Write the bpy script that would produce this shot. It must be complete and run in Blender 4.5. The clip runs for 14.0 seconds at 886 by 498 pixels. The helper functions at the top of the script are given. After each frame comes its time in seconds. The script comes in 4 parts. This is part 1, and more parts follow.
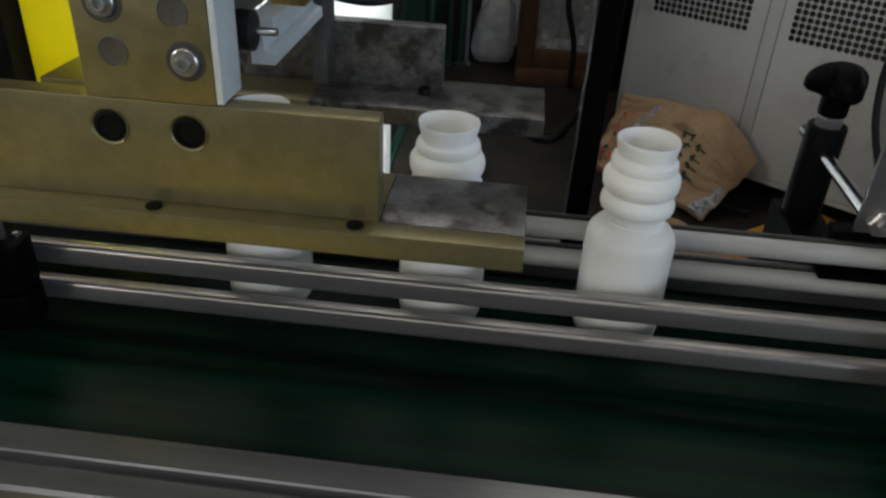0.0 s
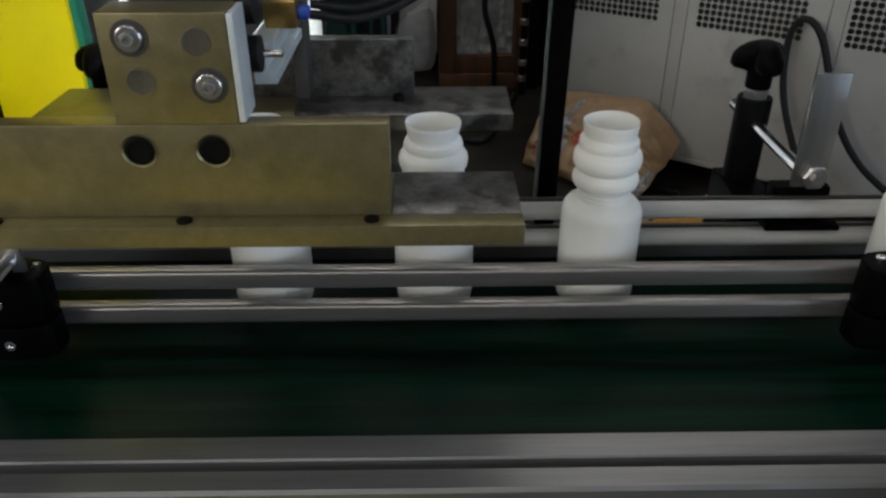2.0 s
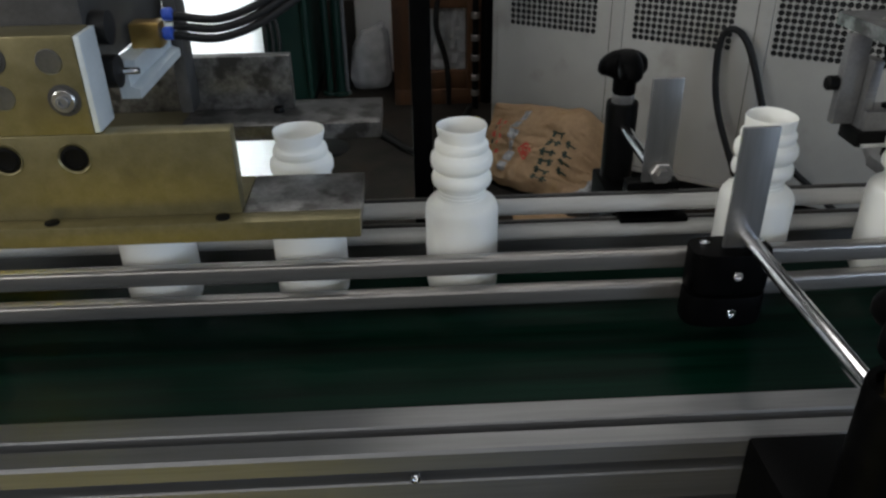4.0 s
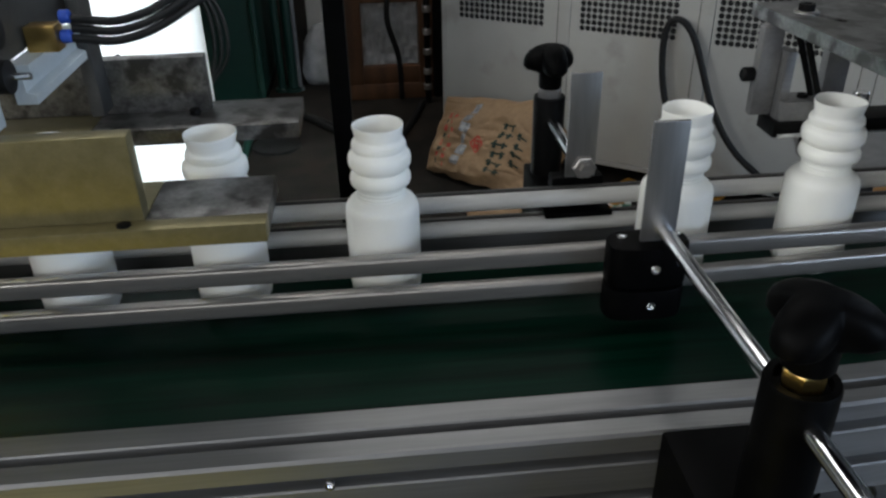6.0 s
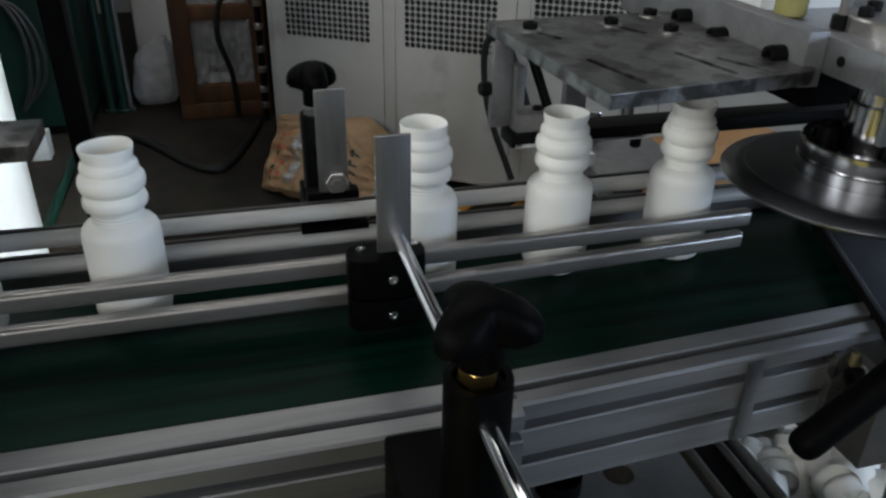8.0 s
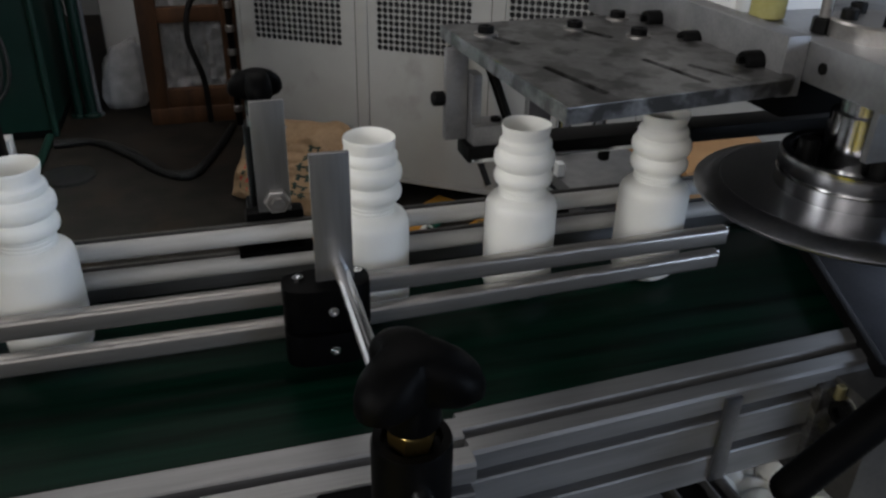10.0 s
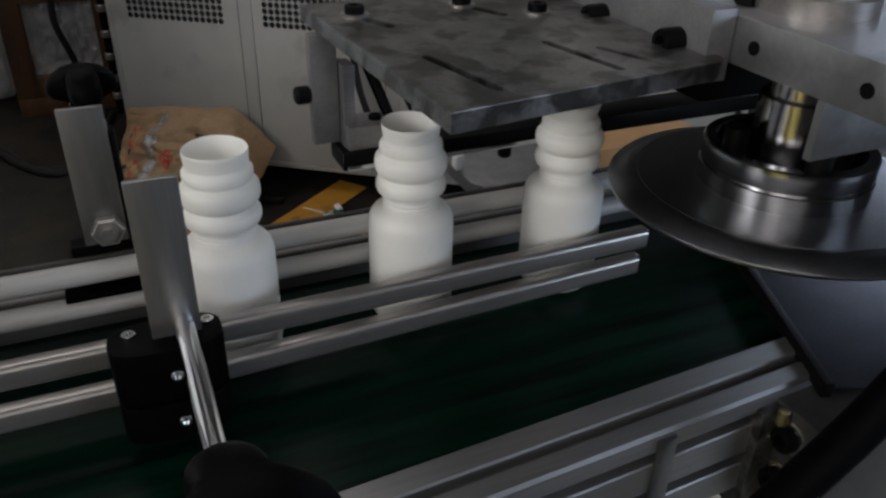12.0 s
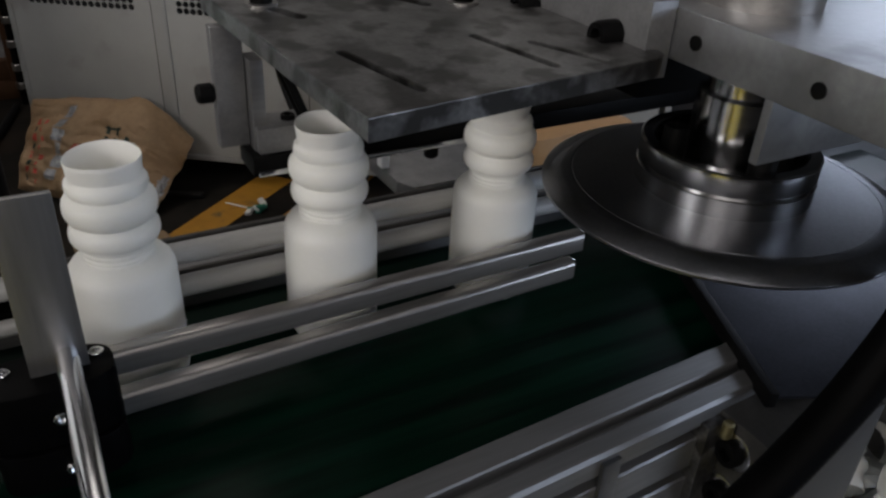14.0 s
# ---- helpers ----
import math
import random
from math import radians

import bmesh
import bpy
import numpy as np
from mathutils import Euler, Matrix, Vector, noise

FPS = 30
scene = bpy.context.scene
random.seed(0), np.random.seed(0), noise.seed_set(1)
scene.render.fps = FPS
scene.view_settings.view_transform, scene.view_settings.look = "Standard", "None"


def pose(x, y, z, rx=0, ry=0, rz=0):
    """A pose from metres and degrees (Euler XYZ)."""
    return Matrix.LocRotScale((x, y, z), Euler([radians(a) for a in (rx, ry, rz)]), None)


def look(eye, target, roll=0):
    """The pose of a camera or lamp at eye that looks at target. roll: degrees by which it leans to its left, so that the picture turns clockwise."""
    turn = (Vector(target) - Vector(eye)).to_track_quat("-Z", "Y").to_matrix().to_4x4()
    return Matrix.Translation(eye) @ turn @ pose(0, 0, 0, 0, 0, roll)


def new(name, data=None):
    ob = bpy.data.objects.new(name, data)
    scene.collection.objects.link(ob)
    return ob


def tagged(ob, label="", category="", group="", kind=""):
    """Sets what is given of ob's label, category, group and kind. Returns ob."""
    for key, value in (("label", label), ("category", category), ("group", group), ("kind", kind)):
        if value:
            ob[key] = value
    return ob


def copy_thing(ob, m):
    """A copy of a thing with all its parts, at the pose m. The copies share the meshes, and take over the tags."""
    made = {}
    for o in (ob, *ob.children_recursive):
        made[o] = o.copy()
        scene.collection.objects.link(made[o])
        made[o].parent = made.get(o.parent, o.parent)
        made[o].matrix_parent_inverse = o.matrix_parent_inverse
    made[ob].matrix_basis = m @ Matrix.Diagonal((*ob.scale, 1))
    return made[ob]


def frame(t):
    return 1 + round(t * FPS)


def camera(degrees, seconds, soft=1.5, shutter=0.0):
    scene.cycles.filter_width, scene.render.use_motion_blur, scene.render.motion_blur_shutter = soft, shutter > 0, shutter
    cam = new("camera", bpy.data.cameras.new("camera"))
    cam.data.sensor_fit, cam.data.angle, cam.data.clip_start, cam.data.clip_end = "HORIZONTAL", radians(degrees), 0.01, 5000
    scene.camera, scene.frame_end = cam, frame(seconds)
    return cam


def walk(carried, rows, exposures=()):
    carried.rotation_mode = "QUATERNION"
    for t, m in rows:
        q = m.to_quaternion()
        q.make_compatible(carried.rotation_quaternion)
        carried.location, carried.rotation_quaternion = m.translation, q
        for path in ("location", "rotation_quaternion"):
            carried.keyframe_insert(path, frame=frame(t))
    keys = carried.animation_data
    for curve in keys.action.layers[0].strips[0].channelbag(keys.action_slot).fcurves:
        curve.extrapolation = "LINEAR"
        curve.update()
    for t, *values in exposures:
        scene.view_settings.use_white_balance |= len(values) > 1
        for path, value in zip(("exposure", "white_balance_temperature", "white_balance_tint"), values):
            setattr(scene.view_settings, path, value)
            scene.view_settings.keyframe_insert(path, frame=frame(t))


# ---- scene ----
cam = camera(59.0, 14.0, soft=2.5)
PATH = [
    (0, (-0.368, -0.557, 1.118), (-0.51, 1.149, 0.084), 3.2),
    (0.5, (-0.421, -0.602, 1.135), (-0.467, 1.124, 0.126), 1.7),
    (1, (-0.437, -0.614, 1.137), (-0.438, 1.117, 0.135), 1.4),
    (1.5, (-0.45, -0.622, 1.134), (-0.439, 1.104, 0.123), 1.2),
    (2, (-0.422, -0.627, 1.133), (-0.394, 1.101, 0.126), 0.0),
    (2.5, (-0.349, -0.667, 1.137), (-0.38, 1.061, 0.13), -0.6),
    (3, (-0.33, -0.688, 1.14), (-0.368, 1.049, 0.148), -0.7),
    (3.5, (-0.33, -0.701, 1.145), (-0.327, 1.043, 0.168), -0.1),
    (4, (-0.306, -0.701, 1.148), (-0.233, 1.046, 0.177), -0.9),
    (6.5, (-0.219, -0.693, 1.15), (-0.002, 1.031, 0.161), -1.0),
    (7, (-0.161, -0.708, 1.154), (0.233, 0.992, 0.177), -0.6),
    (7.5, (-0.138, -0.728, 1.155), (0.321, 0.967, 0.199), 0.6),
    (10, (-0.07, -0.662, 1.14), (0.444, 1.022, 0.19), 1.3),
    (10.5, (-0.05, -0.62, 1.148), (0.503, 1.056, 0.207), -0.7),
    (11, (-0.035, -0.593, 1.141), (0.584, 1.051, 0.185), 0.0),
    (11.5, (-0.02, -0.572, 1.13), (0.646, 1.039, 0.151), 1.1),
    (12, (0.004, -0.538, 1.116), (0.712, 1.04, 0.111), 1.5),
    (12.5, (0.025, -0.506, 1.111), (0.791, 1.041, 0.101), 2.1),
    (13, (0.021, -0.501, 1.112), (0.837, 1.018, 0.099), 3.3),
    (13.5, (0.024, -0.494, 1.107), (0.859, 1.008, 0.084), 3.0),
    (14, (0.033, -0.488, 1.105), (0.893, 0.998, 0.079), 3.3),
]
walk(cam, [(t, look(eye, target, roll)) for t, eye, target, roll in PATH],
     [(0, -0.25, 6700, 11), (3, -0.22, 6700, 11), (4, -0.12, 6550, 11), (6.5, 0.06, 6400, 10), (7.5, -0.04, 6400, 10), (10, -0.2, 6600, 14), (12, -0.26, 6700, 15), (14, -0.36, 6800, 16)])

# ---- light ----
FLOOR = -0.19
world = bpy.data.worlds.new("world")
world.use_nodes = True
scene.world = world
wn = world.node_tree.nodes
sky = wn.new("ShaderNodeTexSky")
sky.sky_type = "NISHITA"
sky.sun_disc = False
sky.sun_elevation = radians(40)
sky.sun_rotation = radians(200)
world.node_tree.links.new(sky.outputs[0], wn["Background"].inputs[0])
wn["Background"].inputs[1].default_value = 0.08


def area(name, eye, target, w, h, watts, colour):
    lamp = bpy.data.lights.new(name, "AREA")
    lamp.shape, lamp.size, lamp.size_y, lamp.energy, lamp.color = "RECTANGLE", w, h, watts, colour
    ob = new(name, lamp)
    ob.matrix_world = look(eye, target)
    return ob


# skylight strips under the roof; unseen area lamps stand in for side daylight
area("skylight", (-1.0, 2.4, 3.85), (-1.0, 2.4, 0), 5.0, 0.9, 54, (1.0, 0.99, 0.96))
area("skylight", (-0.3, -1.9, 3.85), (-0.3, -1.9, 0), 5.0, 0.25, 20, (0.97, 0.99, 1.0))
area("unseen_side_light", (3.6, -3.5, 1.5), (0.4, -0.2, 0.6), 2.4, 1.7, 150, (0.62, 0.78, 1.0))
# added to lift the white cabinet; the wall has no opening
area("unseen_side_light", (-4.7, -0.7, 2.7), (-0.95, 1.6, 0.35), 1.6, 1.3, 110, (0.97, 1.0, 1.0))
# added to brighten the yellow panel and the gripper's front
area("unseen_side_light", (-3.3, -3.7, 2.3), (-0.95, 0.5, 0.75), 2.0, 1.4, 66, (1.0, 0.99, 0.96))
area("unseen_side_light", (5.8, 2.7, 2.7), (0.4, 0.0, 0.8), 2.2, 1.4, 74, (0.66, 0.80, 1.0))
# added front fill for the bottles and panels
area("unseen_side_light", (-0.9, -3.85, 2.5), (-0.7, 1.0, 0.5), 3.0, 1.5, 26, (1.0, 0.99, 0.97))

# added narrow lamp below the closed roof that brightens the white cabinet
beam = area("cabinet_fill", (0.0, -0.9, 3.85), (-1.10, 1.6, 0.40), 0.8, 0.8, 17, (0.86, 0.97, 1.0))
beam.data.spread = radians(27)

# ---- materials ----


def mat(name, c1, c2, rough=0.5, metal=0.0, scale=30.0, bump=0.15, stretch=(1, 1, 1), fine=300.0, spec=0.5, wear=None, sub=0.0):
    m = bpy.data.materials.new(name)
    m.use_nodes = True
    nt = m.node_tree
    n, l = nt.nodes, nt.links
    b = n["Principled BSDF"]
    tc = n.new("ShaderNodeTexCoord")
    mp = n.new("ShaderNodeMapping")
    mp.inputs["Scale"].default_value = stretch
    l.new(tc.outputs["Object"], mp.inputs["Vector"])
    big, small = n.new("ShaderNodeTexNoise"), n.new("ShaderNodeTexNoise")
    big.inputs["Scale"].default_value, big.inputs["Detail"].default_value = scale, 6
    small.inputs["Scale"].default_value, small.inputs["Detail"].default_value = fine, 4
    for t in (big, small):
        l.new(mp.outputs[0], t.inputs["Vector"])
    mixf = n.new("ShaderNodeMath")
    mixf.operation = "MULTIPLY_ADD"
    mixf.inputs[1].default_value, mixf.inputs[2].default_value = 0.35, 0.0
    l.new(small.outputs[0], mixf.inputs[0])
    add = n.new("ShaderNodeMath")
    add.operation = "MULTIPLY_ADD"
    add.inputs[1].default_value = 0.65
    l.new(big.outputs[0], add.inputs[0])
    l.new(mixf.outputs[0], add.inputs[2])
    ramp = n.new("ShaderNodeValToRGB")
    ramp.color_ramp.elements[0].position, ramp.color_ramp.elements[1].position = 0.35, 0.65
    ramp.color_ramp.elements[0].color, ramp.color_ramp.elements[1].color = (*c1, 1), (*c2, 1)
    l.new(add.outputs[0], ramp.inputs[0])
    colour = ramp.outputs[0]
    if wear:
        stain = n.new("ShaderNodeTexNoise")
        stain.inputs["Scale"].default_value, stain.inputs["Detail"].default_value = wear[0], 8
        l.new(tc.outputs["Object"], stain.inputs["Vector"])
        r2 = n.new("ShaderNodeValToRGB")
        r2.color_ramp.elements[0].position, r2.color_ramp.elements[1].position = wear[2], wear[2] + 0.12
        l.new(stain.outputs[0], r2.inputs[0])
        mx = n.new("ShaderNodeMix")
        mx.data_type = "RGBA"
        mx.inputs[7].default_value = (*wear[1], 1)
        l.new(r2.outputs[0], mx.inputs[0])
        l.new(colour, mx.inputs[6])
        colour = mx.outputs[2]
    l.new(colour, b.inputs["Base Color"])
    rr = n.new("ShaderNodeMapRange")
    rr.inputs[3].default_value, rr.inputs[4].default_value = max(0.02, rough - 0.1), min(1.0, rough + 0.1)
    l.new(add.outputs[0], rr.inputs[0])
    l.new(rr.outputs[0], b.inputs["Roughness"])
    b.inputs["Metallic"].default_value = metal
    b.inputs["Specular IOR Level"].default_value = spec
    if sub:
        b.inputs["Subsurface Weight"].default_value = sub
        b.inputs["Subsurface Radius"].default_value = (0.01, 0.01, 0.009)
        b.inputs["Subsurface Scale"].default_value = 0.5
    if bump:
        bp = n.new("ShaderNodeBump")
        bp.inputs["Strength"].default_value, bp.inputs["Distance"].default_value = bump, 0.002
        l.new(add.outputs[0], bp.inputs["Height"])
        l.new(bp.outputs[0], b.inputs["Normal"])
    return m


ALU = mat("brushed_aluminium", (0.19, 0.19, 0.193), (0.26, 0.26, 0.262), 0.42, 0.7, 60, 0.08, (0.05, 1, 1))
STEEL = mat("polished_steel", (0.30, 0.288, 0.275), (0.42, 0.405, 0.385), 0.32, 0.82, 30, 0.005, (0.05, 1, 1))
CHROME = mat("chrome", (0.65, 0.66, 0.67), (0.75, 0.75, 0.76), 0.14, 1.0, 20, 0.02)
HUB = mat("polished_hub", (0.34, 0.34, 0.345), (0.46, 0.46, 0.465), 0.2, 1.0, 40, 0.02, (1, 1, 4))
DISC = mat("turned_steel", (0.20, 0.205, 0.22), (0.29, 0.295, 0.315), 0.35, 1.0, 15, 0.0)
PLATE = mat("worn_machined_plate", (0.10, 0.099, 0.098), (0.26, 0.258, 0.255), 0.36, 0.85, 40, 0.2, (1, 1, 1), 260, wear=(38, (0.065, 0.063, 0.060), 0.48))
FLAT = mat("drawn_flat_steel", (0.22, 0.22, 0.222), (0.29, 0.29, 0.292), 0.38, 0.85, 40, 0.05, (1, 1, 0.08))
ARM = mat("ground_aluminium", (0.31, 0.315, 0.32), (0.42, 0.425, 0.43), 0.42, 0.85, 18, 0.1, (1, 1, 1), 200, wear=(12, (0.24, 0.24, 0.245), 0.56))
# golden tint is the yellow machine's reflection put into the base colour
JAW = mat("dull_plate_yellow_reflection", (0.185, 0.160, 0.080), (0.235, 0.204, 0.106), 0.38, 0.65, 90, 0.08, (1, 1, 1), 420, wear=(14, (0.155, 0.132, 0.070), 0.60))
SHEET = mat("dull_stainless_sheet", (0.040, 0.043, 0.055), (0.075, 0.078, 0.096), 0.38, 0.9, 12, 0.05)
CAST = mat("dark_cast_body", (0.045, 0.044, 0.042), (0.075, 0.073, 0.07), 0.5, 0.4, 40, 0.1)
GREY = mat("grey_cast_plate", (0.17, 0.17, 0.175), (0.25, 0.25, 0.25), 0.5, 0.6, 40, 0.1)
BLACK = mat("black_plastic", (0.0007, 0.0007, 0.0008), (0.0018, 0.0018, 0.002), 0.5, 0.0, 60, 0.1, spec=0.05)
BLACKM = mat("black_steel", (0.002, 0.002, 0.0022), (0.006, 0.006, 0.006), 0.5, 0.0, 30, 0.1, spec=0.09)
RUBBER = mat("black_rubber", (0.005, 0.005, 0.005), (0.010, 0.010, 0.010), 0.6, 0.0, 50, 0.1, spec=0.3)
CRUMPLE = mat("crumpled_grey_film", (0.10, 0.10, 0.103), (0.46, 0.46, 0.47), 0.3, 0.0, 45, 0.9, (1, 1, 1), 160)
BELT = mat("green_belt", (0.0002, 0.0026, 0.0014), (0.0010, 0.0205, 0.0116), 0.33, 0.0, 40, 0.07, (0.04, 1, 1), 140, spec=0.07)
TUBE = mat("white_plastic_tube", (0.40, 0.40, 0.385), (0.50, 0.50, 0.485), 0.4, 0.0, 30, 0.05, (0.1, 1, 1))
HDPE = mat("white_plastic", (0.87, 0.875, 0.825), (0.90, 0.90, 0.855), 0.40, 0.0, 30, 0.03, sub=0.2)
CREAM = mat("cream_paint", (0.33, 0.32, 0.292), (0.39, 0.38, 0.345), 0.5, 0.0, 5, 0.05, wear=(6, (0.29, 0.275, 0.245), 0.6))
WHITEP = mat("white_paint", (0.78, 0.79, 0.78), (0.84, 0.84, 0.83), 0.4, 0.0, 6, 0.03)
GREENP = mat("green_paint", (0.01, 0.17, 0.11), (0.015, 0.21, 0.14), 0.4, 0.0, 6, 0.05)
DKGREEN = mat("dark_green_paint", (0.002, 0.021, 0.014), (0.004, 0.030, 0.020), 0.45, 0.0, 8, 0.08)
YELLOW = mat("yellow_paint", (0.88, 0.68, 0.0), (0.92, 0.73, 0.005), 0.4, 0.0, 6, 0.05)
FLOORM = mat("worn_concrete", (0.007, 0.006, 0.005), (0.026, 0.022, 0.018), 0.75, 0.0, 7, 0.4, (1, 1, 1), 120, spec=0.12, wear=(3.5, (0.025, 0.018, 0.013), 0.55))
LINEM = mat("yellow_floor_paint", (0.42, 0.19, 0.016), (0.56, 0.26, 0.026), 0.6, 0.0, 20, 0.2, wear=(12, (0.12, 0.09, 0.05), 0.58))
PAPER = mat("brown_paper", (0.25, 0.155, 0.080), (0.36, 0.230, 0.125), 0.7, 0.0, 12, 0.8, (1, 1, 1), 60, wear=(9, (0.29, 0.185, 0.10), 0.6))
CARD = mat("orange_cardboard", (0.36, 0.19, 0.075), (0.44, 0.25, 0.11), 0.7, 0.0, 10, 0.2)
INKG = mat("green_ink", (0.008, 0.020, 0.013), (0.02, 0.04, 0.024), 0.7, 0.0, 40, 0.0)
INKR = mat("red_ink", (0.45, 0.05, 0.03), (0.5, 0.08, 0.05), 0.7, 0.0, 40, 0.0)
WOOD = mat("brown_wood", (0.045, 0.020, 0.009), (0.135, 0.058, 0.022), 0.6, 0.0, 14, 0.3, (1, 1, 0.1))
BRASS = mat("brass", (0.5, 0.33, 0.1), (0.6, 0.42, 0.16), 0.3, 1.0, 30, 0.05)
FLUID = mat("stale_yellow_fluid", (0.30, 0.28, 0.10), (0.38, 0.35, 0.15), 0.2, 0.0, 20, 0.0)
ANOD = mat("pale_anodised_and_lit_side", (0.55, 0.60, 0.62), (0.66, 0.71, 0.73), 0.35, 0.25, 20, 0.03)
BLUE = mat("blue_plastic", (0.02, 0.06, 0.35), (0.03, 0.09, 0.45), 0.4, 0.0, 30, 0.0)
FILM = mat("plastic_film", (0.36, 0.37, 0.38), (0.60, 0.61, 0.62), 0.25, 0.0, 14, 0.8)
# near-black, holds the shade inside the cabinet as colour
DARK = mat("shaded_interior", (0.012, 0.012, 0.012), (0.02, 0.02, 0.02), 0.8, 0.0, 10, 0.0)
WALL = mat("dusty_wall", (0.10, 0.10, 0.10), (0.16, 0.16, 0.15), 0.8, 0.0, 2, 0.1)

# ---- building helpers ----
ORIGIN = {}


def thing(name, at, label, category, group="", kind=""):
    ob = new(name)
    ob.location = at
    ob.empty_display_size = 0.02
    ORIGIN[ob.name] = Vector(at)
    return tagged(ob, label, category, group, kind)


def finish(bm, name, material, smooth=True, angle=35):
    me = bpy.data.meshes.new(name)
    bmesh.ops.recalc_face_normals(bm, faces=bm.faces)
    if smooth:
        for f in bm.faces:
            f.smooth = True
        for e in bm.edges:
            if len(e.link_faces) == 2 and e.calc_face_angle(0) > radians(angle):
                e.smooth = False
    bm.to_mesh(me)
    bm.free()
    me.materials.append(material)
    return me


def part(name, bm, material, parent, label="", smooth=True):
    o = ORIGIN[parent.name]
    bmesh.ops.translate(bm, verts=bm.verts, vec=-o)
    ob = new(name, finish(bm, name, material, smooth))
    ob.parent = parent
    ORIGIN[ob.name] = o
    return tagged(ob, label)


def solo(name, bm, material, label, category, group="", kind="", smooth=True):
    """A thing of one mesh, with its origin at the middle of its base."""
    co = [v.co for v in bm.verts]
    o = Vector(((min(c.x for c in co) + max(c.x for c in co)) / 2, (min(c.y for c in co) + max(c.y for c in co)) / 2, min(c.z for c in co)))
    bmesh.ops.translate(bm, verts=bm.verts, vec=-o)
    ob = new(name, finish(bm, name, material, smooth))
    ob.location = o
    ORIGIN[ob.name] = o
    return tagged(ob, label, category, group, kind)


def box(x0, x1, y0, y1, z0, z1, bevel=0.0, bm=None, m=None):
    b = bmesh.new()
    bmesh.ops.create_cube(b, size=1)
    bmesh.ops.scale(b, verts=b.verts, vec=(abs(x1 - x0), abs(y1 - y0), abs(z1 - z0)))
    bmesh.ops.translate(b, verts=b.verts, vec=((x0 + x1) / 2, (y0 + y1) / 2, (z0 + z1) / 2))
    if bevel:
        bmesh.ops.bevel(b, geom=b.edges[:], offset=bevel, segments=2, profile=0.6, affect="EDGES")
    return merge(b, bm, m)


def merge(b, bm=None, m=None):
    if m is not None:
        bmesh.ops.transform(b, matrix=m, verts=b.verts)
    if bm is None:
        return b
    me = bpy.data.meshes.new("tmp")
    b.to_mesh(me)
    b.free()
    bm.from_mesh(me)
    bpy.data.meshes.remove(me)
    return bm


def lathe(profile, at=(0, 0, 0), n=40, bm=None, m=None, cap=True):
    """Turns (radius, height) pairs about z."""
    b = bmesh.new()
    rings = []
    for r, z in profile:
        rings.append([b.verts.new((r * math.cos(2 * math.pi * k / n), r * math.sin(2 * math.pi * k / n), z)) for k in range(n)])
    for lo, hi in zip(rings, rings[1:]):
        for k in range(n):
            b.faces.new((lo[k], lo[(k + 1) % n], hi[(k + 1) % n], hi[k]))
    if cap:
        b.faces.new(rings[0][::-1])
        b.faces.new(rings[-1])
    mm = Matrix.Translation(at) @ (m if m is not None else Matrix.Identity(4))
    bmesh.ops.transform(b, matrix=mm, verts=b.verts)
    return merge(b, bm)


def rod(a, c, r, n=20, bm=None):
    a, c = Vector(a), Vector(c)
    length = (c - a).length
    e = min(r * 0.25, 0.002)
    prof = [(r - e, 0), (r, e), (r, length - e), (r - e, length)]
    q = (c - a).to_track_quat("Z", "Y").to_matrix().to_4x4()
    return lathe(prof, a, n, bm, q)


def tube_path(points, r, n=10, bm=None, steps=8):
    """A round cable through the points, on a smooth curve."""
    pts = [Vector(p) for p in points]
    pts = [pts[0] * 2 - pts[1]] + pts + [pts[-1] * 2 - pts[-2]]
    line = []
    for i in range(1, len(pts) - 2):
        p0, p1, p2, p3 = pts[i - 1:i + 3]
        for k in range(steps):
            t = k / steps
            line.append(0.5 * (2 * p1 + (p2 - p0) * t + (2 * p0 - 5 * p1 + 4 * p2 - p3) * t * t + (3 * p1 - p0 - 3 * p2 + p3) * t ** 3))
    line.append(pts[-2])
    b = bmesh.new()
    rings = []
    up = Vector((0.3, 0.2, 1)).normalized()
    for i, p in enumerate(line):
        d = (line[min(i + 1, len(line) - 1)] - line[max(i - 1, 0)]).normalized()
        u = d.cross(up)
        if u.length < 0.05:
            u = d.cross(Vector((1, 0, 0)))
        u.normalize()
        w = d.cross(u)
        rings.append([b.verts.new(p + r * (u * math.cos(2 * math.pi * k / n) + w * math.sin(2 * math.pi * k / n))) for k in range(n)])
    for lo, hi in zip(rings, rings[1:]):
        for k in range(n):
            b.faces.new((lo[k], lo[(k + 1) % n], hi[(k + 1) % n], hi[k]))
    b.faces.new(rings[0])
    b.faces.new(rings[-1][::-1])
    return merge(b, bm)


def extrude_x(outline, x0, x1, bm=None):
    """A prism along x from a closed outline of (y, z)."""
    b = bmesh.new()
    a = [b.verts.new((x0, y, z)) for y, z in outline]
    c = [b.verts.new((x1, y, z)) for y, z in outline]
    k = len(outline)
    for i in range(k):
        b.faces.new((a[i], a[(i + 1) % k], c[(i + 1) % k], c[i]))
    b.faces.new(a[::-1])
    b.faces.new(c)
    return merge(b, bm)


